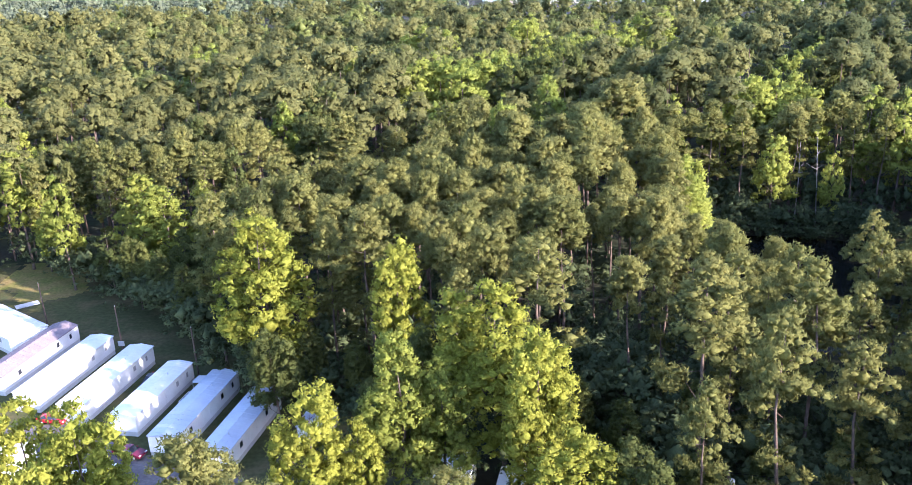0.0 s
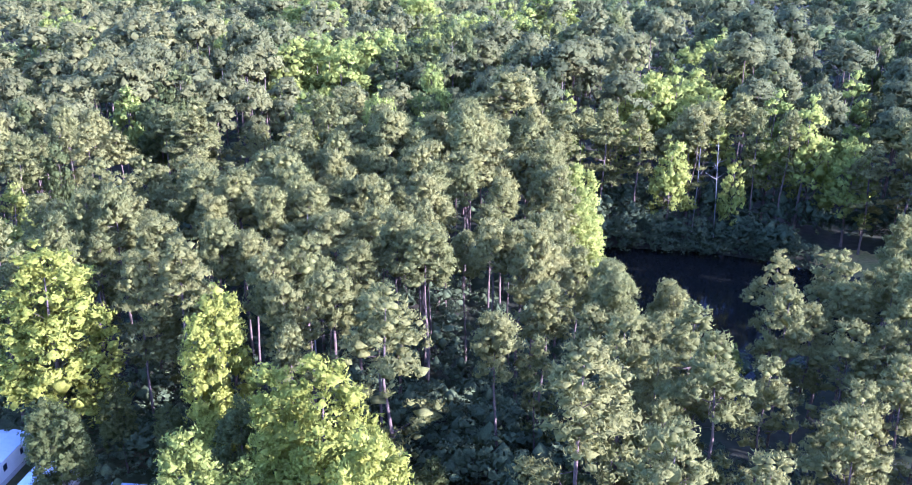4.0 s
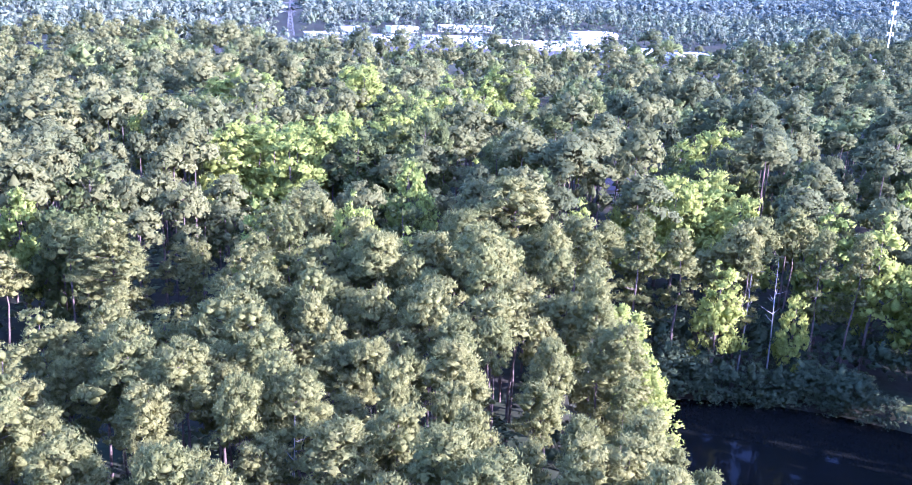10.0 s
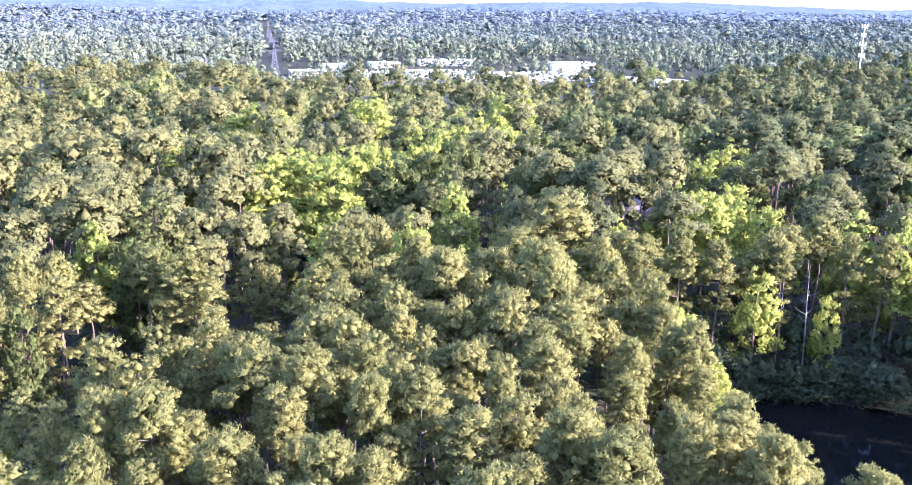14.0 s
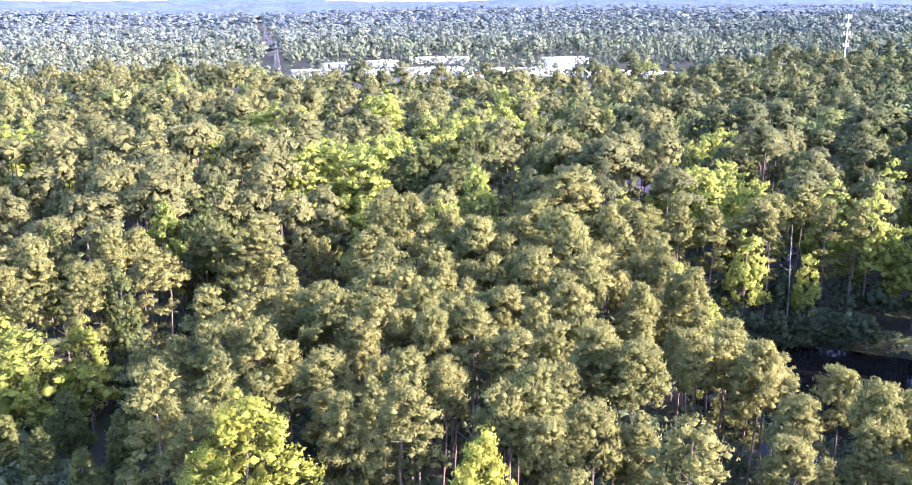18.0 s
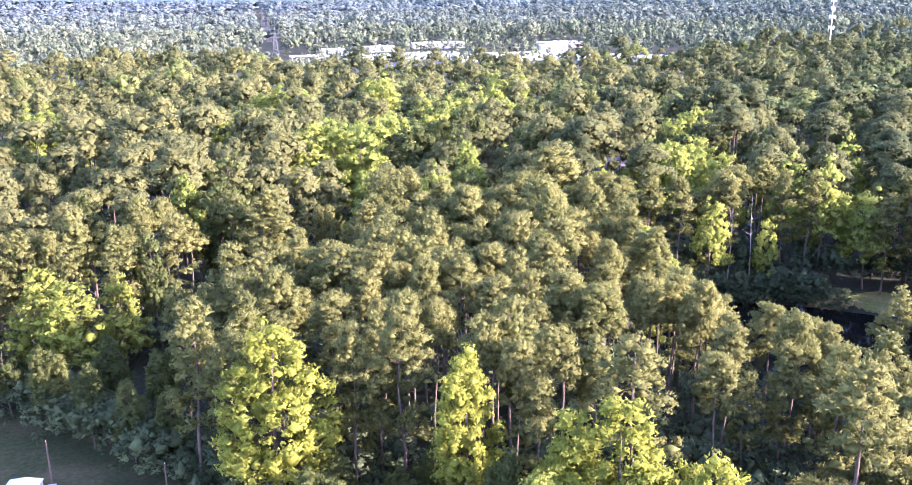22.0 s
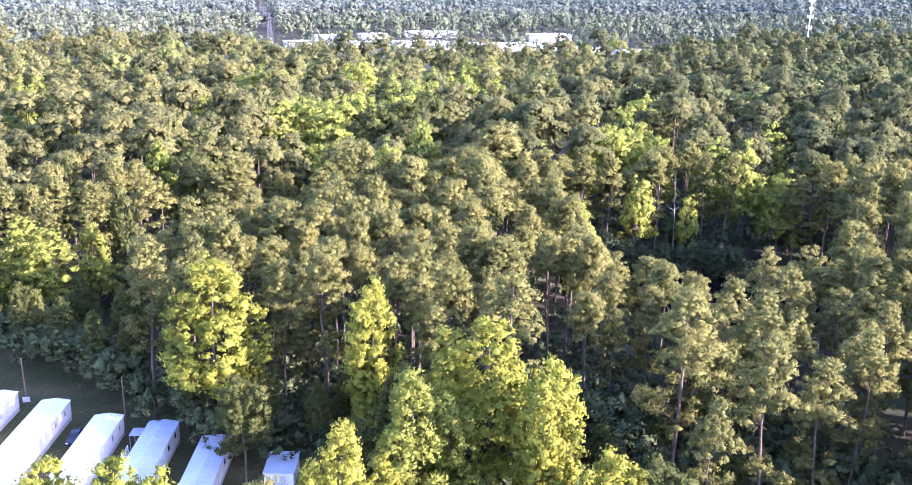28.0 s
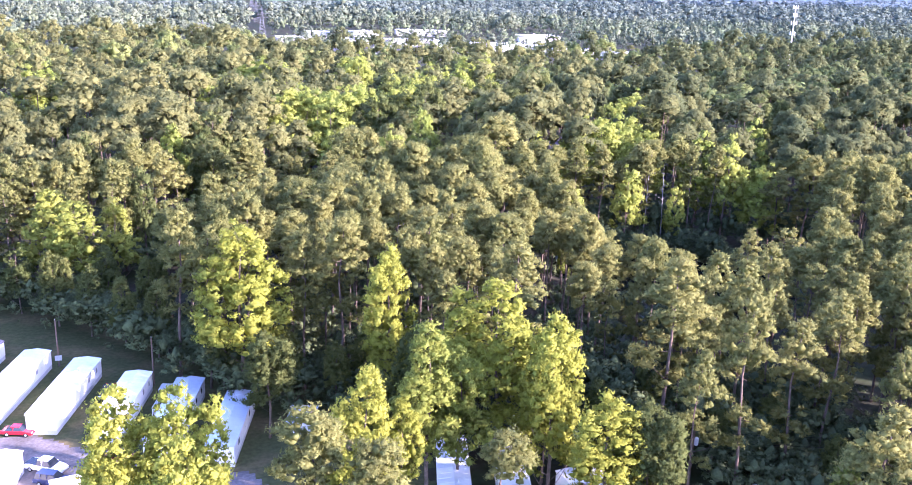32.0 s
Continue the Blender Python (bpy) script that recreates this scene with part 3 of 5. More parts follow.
# the trees that stand out: kind, x, y, height of the top, width
FRONT = [("yellow", 3, 96, 28, 1.2), ("yellow", 6.5, 84, 26.5, 1.0), ("fresh", -8.5, 89, 25, 1.1), ("fresh", -4, 90, 21, 1.0), ("yellow", -10, 112, 27.5, 0.95),
         ("yellow", 8, 90, 23, 0.8), ("yellow", -31, 122.5, 30, 1.2), ("green", -27.6, 109.6, 17, 1.1), ("yellow", -18, 82.4, 22.5, 1.0), ("yellow", -45, 77, 25.5, 1.0),
         ("yellow", -39, 74, 26, 0.95), ("yellow", -37.5, 65, 25.5, 0.95), ("yellow", 10, 74, 20.5, 1.35), ("green", 15, 73, 20, 1.0),
         ("green", -13, 98, 15, 0.9), ("yellow", -13, 84, 18, 0.8), ("yellow", -2, 100, 22, 0.8), ("green", -7, 104, 19, 0.9)]
FRONT_PINES = [("edge", -41, 133, 30, 1.1), ("edge", -15.5, 122.4, 30, 1.15), ("ragged", 9.1, 106.3, 30, 1.25), ("ragged", 25, 90, 31.5, 1.25), ("ragged", 38.5, 93, 29.5, 1.1),
               ("ragged", 30.5, 78, 30.5, 1.0), ("ragged", 39, 80, 26, 1.1), ("pine", -25.6, 67.4, 26, 1.2), ("pine", -20.5, 63, 24.5, 1.2), ("ragged", 33, 102, 28, 1.0), ("pine", 37, 122.5, 25, 1.1), ("edge", 43.2, 119.5, 22.5, 0.95), ("pine", 27, 117, 25, 1.05), ("edge", 31, 110.5, 25, 1.0), ("edge", 36.5, 106.5, 25.5, 1.0), ("pine", 20.5, 108, 25.5, 1.0), ("edge", 66, 124, 25, 1.1), ("edge", 58, 113, 23, 1.1), ("edge", 71, 118, 26, 1.0), ("light", 54, 124, 12, 0.8), ("ragged", 47, 84, 27, 1.0),
               ("edge", -21, 124, 28, 0.9), ("edge", -36, 128, 28, 0.9), ("pine", -5, 122, 28, 1.0), ("pine", 2, 116, 28, 1.0), ("pine", -3.5, 72.5, 18, 1.4), ("ragged", 72, 103, 26, 1.1), ("ragged", 56, 92, 27, 1.0), ("edge", 90, 129, 26, 1.1), ("pine", 84, 136, 25, 1.0),
               ("ragged", 66, 108, 25, 1.0), ("edge", 80, 118, 25, 1.0), ("ragged", 88, 112, 26, 1.0), ("fresh", 39, 68.5, 12.5, 1.0), ("pine", 34.2, 131.7, 23, 1.0), ("pine", 44.7, 122.5, 22, 1.0)]
POND_SIDE = [("light", 67.5, 193, 22.5, 0.95), ("light", 80, 190, 18, 0.75), ("light", 91.7, 201, 28, 1.1), ("light", 95, 192, 29, 1.1), ("light", 102, 224, 28, 0.9),
             ("light", 86, 232, 28, 1.2), ("light", 74, 232, 29, 1.2), ("light", 102, 185, 24, 1.1), ("light", 41.5, 160, 19.5, 1.15), ("light", 66, 223, 29, 1.15), ("light", 72, 221, 29.5, 1.2), ("light", 78, 222, 29.5, 1.2), ("light", 84, 218, 28.5, 1.15), ("light", 69, 233, 26, 1.0),
             ("light", 45, 178, 21, 1.1), ("light", 43.5, 168, 19.5, 1.05), ("light", 45.5, 186, 19, 1.15), ("edge", 62, 196, 26.5, 1.1), ("edge", 55, 198, 28, 1.1), ("edge", 85, 192, 27, 0.9)]
LEFT_SIDE = [("fresh", -61.5, 171, 22, 1.35), ("fresh", -54.5, 176, 20, 1.2), ("green", -49.4, 187, 25, 0.75), ("edge", -55.6, 184, 27.5, 1.1), ("fresh", -67, 176, 23, 1.3),
             ("fresh", -82, 172, 24, 1.0), ("fresh", -97, 186, 26, 1.2), ("green", -64, 160, 15, 1.1), ("green", -57.5, 154, 14, 1.1),
             ("green", -51, 148, 13.5, 1.1), ("green", -45, 142, 14, 1.0), ("green", -72, 168, 14, 1.1), ("green", -55, 163, 15, 1.0), ("green", -47, 155, 15, 1.0), ("light", -114, 224, 26, 0.9)]
MID_BRIGHT = [("light", -11, 272, 1.2), ("light", 0, 275, 1.2), ("light", 31, 325, 1.2), ("light", -20, 374, 1.4), ("light", 25, 293, 1.1), ("light", -12, 268, 1.3), ("light", -3, 266, 1.2), ("light", 6, 272, 1.2), ("green", 15, 260, 1.2), ("light", 25, 268, 0.9), ("light", 36, 322, 1.3), ("green", 27, 292, 1.3),
              ("light", 33, 300, 1.2), ("light", -18, 372, 1.5), ("green", -29, 318, 1.5), ("light", -36, 312, 1.2), ("green", 44, 256, 1.1), ("light", 98, 270, 1.2), ("light", 76, 388, 1.3),
              ("light", 24, 400, 1.4), ("light", -96, 330, 1.2), ("green", -60, 300, 1.3), ("light", 52, 350, 1.1), ("green", 60, 306, 1.2), ("light", 21, 230, 0.8)]
for kind_, x_, y_, w_ in MID_BRIGHT:
    for k_ in range(3 if w_ > 1.0 else 1):
        plant(kind_, x_ + k_ * tree_random.uniform(3, 6), y_ + k_ * tree_random.uniform(-6, 6), tree_random.uniform(28.5, 31.5), w_)
LOW_EDGE = [("green", -24, 120, 13, 1.1), ("green", -17, 116, 12, 1.1), ("green", -12, 119, 13, 1.1), ("green", -5, 113, 12, 1.2), ("green", 4, 108, 13, 1.1), ("green", 13, 102, 12, 1.2),
            ("green", 17, 94, 13, 1.1), ("green", 24, 84, 11, 1.2), ("green", 33, 88, 12, 1.2), ("green", 42, 88, 12, 1.2), ("green", 44, 76, 11, 1.2), ("green", -34, 127, 12, 1.1), ("green", 27, 97, 13, 1.1)]
for row in FRONT + LOW_EDGE + FRONT_PINES + POND_SIDE + LEFT_SIDE:
    plant(*row)

# the rest of the wood, on a jittered grid
CLEAR = [(-10, 590, 60, 700), (60, 576, 345, 700)]
# far buildings: x, y, length, depth, height, turn
SITES = [(215, 812, 104, 30, 5.2, -4), (286, 768, 42, 26, 4.6, -8), (322, 745, 32, 20, 4.2, 5), (150, 850, 52, 24, 5, -2), (95, 862, 36, 20, 4, 3), (40, 874, 34, 18, 4, 4),
         (306, 930, 44, 24, 6, 10), (282, 880, 26, 18, 6.5, -12), (188, 985, 56, 22, 5.5, -6), (120, 960, 28, 18, 5, 12), (68, 925, 22, 16, 6, 0)]
wood = np.random.RandomState(21)


def scatter(y0, y1, spacing, wide, jitter=0.5):
    """Points on a jittered, turned grid between two distances."""
    reach = max(max(wide(y1)), y1) * 1.6
    k = np.arange(-reach, reach, spacing)
    gx_, gy_ = np.meshgrid(k, k)
    gx_ = gx_ + (np.arange(k.size) % 2)[:, None] * spacing / 2 + wood.uniform(-jitter, jitter, gx_.shape) * spacing
    gy_ = gy_ + wood.uniform(-jitter, jitter, gx_.shape) * spacing
    ca, sa = math.cos(0.78), math.sin(0.78)
    x, y = gx_ * ca - gy_ * sa, gx_ * sa + gy_ * ca + (y0 + y1) / 2
    half = wide(y)
    k = (y > y0) & (y < y1) & (x > -half[0]) & (x < half[1])
    return x[k], y[k]


def corridor(x, y):
    """The swath under the power line."""
    return np.abs(x - (11 + (y - 892) * 0.02)) < 11


def cleared(x, y):
    """Ground with only low growth, in front of the far buildings."""
    o = np.zeros(np.shape(x), bool)
    for x0, y0, x1, y1 in CLEAR:
        o |= (x > x0) & (x < x1) & (y > y0) & (y < y1)
    return o


# hollows in the wood with low growth only: x, y, half width, half depth
HOLLOWS = [(-10, 396, 10, 16), (94, 384, 9, 14), (20, 362, 7, 9), (126, 262, 8, 13), (138, 300, 8, 15), (156, 340, 9, 16), (176, 384, 9, 18), (196, 425, 9, 15), (300, 500, 17, 20), (450, 600, 30, 22), (90, 636, 15, 14), (-78, 318, 8, 9), (-126, 580, 15, 18)]
EDGE_LOW = [(-96, 184), (-76, 166), (-60, 155), (-43, 138), (-36, 144), (-45, 160), (-56, 168), (-72, 180)]


def open_ground(x, y):
    o = inside(x, y, EDGE_LOW)
    for hx0, hy0, ha, hb in HOLLOWS:
        o |= ((x - hx0) / ha) ** 2 + ((y - hy0) / hb) ** 2 < 1
    o |= edge_distance(x, y, SHORE) < 0.5
    o |= inside(x, y, LOT) | inside(x, y, GAP)
    o |= cleared(x, y)
    o |= corridor(x, y) & (y > 780)
    o |= (np.hypot(x - 86, y - 286) < 9)
    return o


# trees below y 60 stay unseen; added to shade the front right pines
nx_, ny_ = scatter(-10, 330, 6.4, lambda y: (0.58 * np.maximum(y, 0) + 55, 0.85 * np.maximum(y, 0) + 85))
keep = ~open_ground(nx_, ny_) & (wood.rand(nx_.size) > 0.06)
for px, py, pr in PLANTED:
    keep &= np.hypot(nx_ - px, ny_ - py) > pr * 0.8 + 1.2
keep &= ~((nx_ > 58) & (nx_ < 88) & (ny_ > 204) & (ny_ < 217)) & ~((nx_ > -18) & (nx_ < 12) & (ny_ > 248) & (ny_ < 262))
keep &= ~((ny_ < 98) & (nx_ < 20)) & ~((ny_ < 72) & (nx_ < 26)) & ~((ny_ > 57) & (ny_ < 74) & (nx_ < 46))
keep &= ~((nx_ > 12) & (ny_ > 72) & (ny_ < 110) & (nx_ < 60) & (wood.rand(nx_.size) < 0.5)) & ~((nx_ > 8) & (nx_ < 23) & (ny_ > 88) & (ny_ < 126))
nx_, ny_ = nx_[keep], ny_[keep]
back = np.clip((ny_ - 195) / 30, 0, 1)
right = np.clip((nx_ - 0.2 * ny_) / 30, 0, 1) * back
thin_out = (wood.rand(nx_.size) > 0.34 * back + 0.2 * right) & ((waves(nx_, ny_, 30, 35) > -1.1) | (back == 0))
nx_, ny_, back = nx_[thin_out], ny_[thin_out], back[thin_out]
right = right[thin_out]
tall = wood.rand(nx_.size)
tops = 25.5 + (2.0 + 1.0 * back) * waves(nx_, ny_, 60, 31) + (tall - 0.5) * (6.0 + 7.0 * back) + 2.0 * right
girths = 1 + back * 0.3 * (tall - 0.4)
broad = (waves(nx_, ny_, 45, 33) + wood.uniform(-0.45, 0.45, nx_.size)) > np.where(ny_ < 205, 1.35, 0.55)
rank = ny_ + 0.35 * np.abs(nx_ - 5)
seen = (nx_ > -0.56 * ny_ - 15) & (nx_ < 0.62 * ny_ + 24)
order = np.argsort(np.where(seen, rank, 9999))
own_pine, own_broad = 0, 0
rest = []
for i in order:
    if seen[i] and not broad[i] and own_pine < 275:
        plant("ragged" if nx_[i] > 18 and ny_[i] < 112 else "edge" if edge_distance(nx_[i], ny_[i], SHORE) < 6 or edge_distance(nx_[i], ny_[i], GAP) < 11 or edge_distance(nx_[i], ny_[i], LOT) < 13 else "pine", float(nx_[i]), float(ny_[i]), float(tops[i]), wood.uniform(0.8, 1.2) * girths[i])
        own_pine += 1
    elif seen[i] and broad[i] and own_broad < 70:
        plant("green" if wood.rand() < 0.7 else "light", float(nx_[i]), float(ny_[i]), float(tops[i]), wood.uniform(0.75, 1.0))
        own_broad += 1
    else:
        rest.append(i)


def templates(kind, count, seed, fluff, puffs, per, size, low_base=20.5, core=0.66, spread=5.2):
    """Coarser crowns, of unit height, for the wood farther off."""
    out = []
    for i in range(count):
        r = np.random.RandomState(seed + i)
        H = 28.0 if kind == "pine" else 26.0
        base = low_base + r.uniform(-1.5, 2) if kind == "pine" else low_base - 9.5
        lobes = pine_lobes(r, H, base, spread * r.uniform(0.8, 1.15), 14, 1.3) if kind == "pine" else [(c_, (r_[0], r_[1], min(r_[2], r_[0] * 1.5))) for c_, r_ in leaf_lobes(r, H, base, spread * 1.2, 5)]
        cs, rs = on_skin(r, lobes, puffs, fluff, -0.2, 0.85)
        rs = rs * 0.5 + 0.5 * np.array([fluff, fluff, fluff * 0.85])
        cloud = leaf_cloud(r, cs, rs, per, size, 0.42, core=core, middle=(0, 0, base + 0.35 * (H - base)), stand=0.15, rough=0.12, inner=0.78, loose=0.25, clump=0.26)
        v, f, n = with_insides(r, cloud, lobes[:2] if kind == "pine" else lobes[:1], 0.55)
        out.append((v / H, f, n))
    return out


def joined(name, xs, ys, hs, ws, stock, mat, parent):
    """Many crowns in one mesh; each has its own tint, past y 120 lighter to the left and darker to the right."""
    places, tris, tints, norms, at = [], [], [], [], 0
    gz = ground_z(xs, ys)
    for x, y, h, w, g in zip(xs, ys, hs, ws, gz):
        t, f, nn = stock[wood.randint(len(stock))]
        a = wood.uniform(0, 6.28)
        c, s = math.cos(a) * w * h, math.sin(a) * w * h
        places.append(np.stack([t[:, 0] * c - t[:, 1] * s + x, t[:, 0] * s + t[:, 1] * c + y, t[:, 2] * h + g], 1).astype(np.float32))
        ca, sa = math.cos(a), math.sin(a)
        norms.append(np.stack([nn[:, 0] * ca - nn[:, 1] * sa, nn[:, 0] * sa + nn[:, 1] * ca, nn[:, 2]], 1).astype(np.float32))
        tris.append(f + at)
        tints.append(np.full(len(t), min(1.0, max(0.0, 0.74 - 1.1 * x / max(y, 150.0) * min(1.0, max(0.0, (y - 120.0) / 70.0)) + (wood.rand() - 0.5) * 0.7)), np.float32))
        at += len(t)
    me = crown_mesh(name, (np.concatenate(places), np.concatenate(tris), np.concatenate(norms)), mat)
    me.attributes.new("tint", "FLOAT", "POINT").data.foreach_set("value", np.concatenate(tints))
    o = new(name, me)
    o.parent = parent
    return o


def joined_trunks(name, xs, ys, hs, parent):
    """Plain trunks under the joined crowns."""
    base = np.array([(math.cos(a), math.sin(a)) for a in (0, 1.571, 3.1416, 4.712)])
    n = len(xs)
    lean = wood.normal(size=(n, 2)) * 0.4
    low = np.stack([xs, ys], 1)[:, None] + base[None] * 0.26
    high = (np.stack([xs, ys], 1) + lean)[:, None] + base[None] * 0.12
    gz = ground_z(xs, ys)
    v = np.concatenate([np.dstack([low, np.repeat(gz[:, None], 4, 1) - 0.5]), np.dstack([high, np.repeat((gz + hs * 0.85)[:, None], 4, 1)])], 1).reshape(-1, 3)
    f = np.array([(k, (k + 1) % 4, 4 + (k + 1) % 4, 4 + k) for k in range(4)])
    faces = (f[None] + 8 * np.arange(n)[:, None, None]).reshape(-1, 4)
    o = new(name, mesh_of(name, v, faces, BARK))
    o.parent = parent


near_wood = thing("woodland", "dense mixed pine wood farther back, olive and green crowns, and added unseen shade trees", "woodland", kind="stuff")
rest = np.array(rest)
MID_P, MID_B = templates("pine", 8, 200, 1.1, 56, 22, 0.5), templates("leaf", 6, 220, 1.25, 56, 22, 0.54)
FAR_P, FAR_B = templates("pine", 10, 240, 1.45, 30, 14, 0.72), templates("leaf", 10, 250, 1.6, 30, 14, 0.8)
fine = (nx_[rest] > -0.56 * ny_[rest] - 15) & (nx_[rest] < 0.95 * ny_[rest] + 25) & (ny_[rest] < 280)
for group_, stock_p, stock_b in ((rest[fine], MID_P, MID_B), (rest[~fine], FAR_P, FAR_B)):
    P, B = group_[~broad[group_]], group_[broad[group_]]
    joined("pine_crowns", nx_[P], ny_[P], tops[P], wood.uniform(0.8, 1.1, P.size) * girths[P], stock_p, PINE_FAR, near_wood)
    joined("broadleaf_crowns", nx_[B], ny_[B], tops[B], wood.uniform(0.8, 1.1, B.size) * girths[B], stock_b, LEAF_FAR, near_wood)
joined_trunks("trunks", nx_[rest], ny_[rest], tops[rest], near_wood)



def far_woods(name, y0, y1, spacing, stock_p, stock_b, mats, label, share):
    x, y = scatter(y0, y1, spacing, lambda v: (0.58 * v + 40, 0.96 * v))
    k = ~(open_ground(x, y) & ~cleared(x, y)) & (wood.rand(x.size) > 0.05)
    for px, py, pr in PLANTED:
        if py > y0 - 10:
            k &= np.hypot(x - px, y - py) > pr * 0.8 + 1.0
    x, y = x[k], y[k]
    k = (waves(x, y, 38, 46) + wood.uniform(-0.3, 0.3, x.size)) > -0.95
    k &= ~((x > 0.22 * y) & (y < 680) & (wood.rand(x.size) < 0.08))
    low = (x > -20) & (x < 350) & (y > 690) & (y < 890)
    k &= ~(low & (wood.rand(x.size) < 0.1))
    for bx, by, bl, bd, bh, bt in SITES:
        k &= ~((np.abs(x - bx) < bl / 2 + 5) & (y > by - bd / 2 - 5) & (y < by + bd / 2 + 5))
    x, y = x[k], y[k]
    big = wood.rand(x.size) ** 2
    h = 20.5 + 3.0 * waves(x, y, 90, 41) + wood.uniform(-5, 3, x.size) + 9.0 * big
    h = np.where((x > -20) & (x < 350) & (y > 690) & (y < 890), h * 0.72, h)
    front = cleared(x, y)
    for bx, by, bl, bd, bh, bt in SITES:
        front |= (np.abs(x - bx) < bl / 2 + 3) & (y > by - 70) & (y < by)
    h = np.where(front, wood.uniform(5, 10, x.size) + 9 * (wood.rand(x.size) < 0.07), h)
    under = ~front & (y > 680) & (y < 1000) & (wood.rand(x.size) < 0.35)
    h = np.where(under, wood.uniform(8, 13, x.size), h)
    h = h if y0 < 600 else h * 0.88
    b = (waves(x, y, 48, 43) + wood.uniform(-0.5, 0.5, x.size)) > share
    w = np.where(under, 1.5, np.where(front, 1.4, 1.0)) * (0.8 + 0.3 * big) * wood.uniform(0.9, 1.15, x.size) * (1.0 if y0 < 600 else spacing / 10.0)
    root = thing(name, label, "woodland", kind="stuff")
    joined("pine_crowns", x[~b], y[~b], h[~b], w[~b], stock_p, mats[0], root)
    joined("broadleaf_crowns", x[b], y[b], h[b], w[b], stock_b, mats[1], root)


far_woods("far_woods", 330, 680, 9.6, FAR_P, FAR_B, (PINE_FAR, LEAF_FAR), "far mixed wood of pines and broadleaf trees", 0.4)
tiny_p, tiny_b = templates("pine", 10, 260, 2.8, 7, 7, 1.5, 16.0, spread=7.0), templates("leaf", 10, 270, 3.0, 7, 7, 1.6, 16.0, spread=7.0)
speck_p, speck_b = templates("pine", 10, 280, 4.2, 3, 5, 2.2, 15.0, spread=8.0), templates("leaf", 10, 290, 4.4, 3, 5, 2.4, 15.0, spread=8.0)
far_woods("farther_woods", 680, 1120, 10.0, tiny_p, tiny_b, (PINE_THIN_HAZE, LEAF_THIN_HAZE), "wooded lowland in the distance, leaf colour slightly blued for haze", 0.3)
far_woods("remote_woods", 1120, 1680, 13.5, speck_p, speck_b, (PINE_MID_HAZE, LEAF_MID_HAZE), "remote wooded lowland, leaf colour paled and blued for haze", 0.2)
far_woods("horizon_woods", 1680, 2700, 20.0, speck_p, speck_b, (PINE_HAZE, LEAF_HAZE), "wooded slopes below the horizon, haze blue put into the leaf colour", 0.2)

# the wooded hills up to the horizon: one bumpy canopy, haze painted into its colour
ang = np.radians(np.linspace(-42, 58, 640))
dist = 2500 * (4900 / 2500) ** np.linspace(0, 1, 120)
A, D = np.meshgrid(ang, dist)
hx, hy = np.sin(A) * D, np.cos(A) * D
hr = np.random.RandomState(77)
hz = ground_z(hx, hy) + 15 + 4 * waves(hx, hy, 130, 51) + hr.uniform(0, 5, hx.shape)
field = np.hypot((hx - 1050) / 110, (hy - 3950) / 260) < 1
hz = np.where(field, ground_z(hx, hy) + 8, hz)
ids = np.arange(hx.size).reshape(hx.shape)
hq = np.stack([ids[:-1, :-1], ids[:-1, 1:], ids[1:, 1:], ids[1:, :-1]], -1).reshape(-1, 4)
hills = tagged(new("backdrop_hills", mesh_of("backdrop_hills", np.stack([hx, hy, hz], -1).reshape(-1, 3), hq, HAZE_WOODS, True)), "wooded hills on the horizon, haze painted in as pale blue-green", "hills", kind="structure")

# saplings and bushes under and between the trees
LOW_GROWTH = [((v - np.array([0, 0, 0.2])) * np.array([2.2, 2.2, 1.25]), f, n) for v, f, n in templates("leaf", 8, 320, 1.9, 7, 12, 0.9, 14.0, core=0.6)]
lx, ly = scatter(110, 690, 8.0, lambda y: (0.58 * np.maximum(y, 0) + 40, 0.92 * np.maximum(y, 0) + 30))
keep = ~inside(lx, ly, LOT) & (edge_distance(lx, ly, SHORE) > 2) & ~inside(lx, ly, GAP) & ~cleared(lx, ly) & ((ly > 200) | (lx < 40))
lx, ly = lx[keep], ly[keep]
low_growth = thing("low_growth", "dark green saplings and bushes under the pines", "shrubs", kind="stuff")
joined("sapling_leaves", lx, ly, wood.uniform(4, 11, lx.size), wood.uniform(0.8, 1.3, lx.size), LOW_GROWTH, SHRUB, low_growth)

# ---- dead trees by the pond ----


def dead_tree(x, y, H, seed, group="dead trees by the pond"):
    r = np.random.RandomState(seed)
    root = thing("dead_tree", "bare grey dead tree with broken limbs behind the pond", "tree", group)
    bm = bmesh.new()
    tube(bm, [(0, 0, -0.5), (0.2, 0.1, H * 0.4), (0.1, -0.2, H * 0.75), (0.5, 0, H)], [0.16, 0.12, 0.07, 0.02], 7)
    part("trunk", bm, DEAD, root)
    for k in range(11):
        z = H * r.uniform(0.35, 0.95)
        a = r.uniform(0, 6.28)
        L = r.uniform(1.5, 4.2) * (1.25 - z / H)
        bm = bmesh.new()
        e = Vector((math.cos(a) * L, math.sin(a) * L, z + L * r.uniform(0.2, 0.9)))
        tube(bm, [(0.15, 0, z), tuple(e * 0.5 + Vector((0.1, 0, z * 0.5 - 0.1))), tuple(e)], [0.06, 0.04, 0.015], 5)
        part("limb", bm, DEAD, root)
    root.matrix_world = pose(x, y, float(ground_z(x, y)), r.uniform(-4, 4), r.uniform(-5, 5), r.uniform(0, 360))
    return root


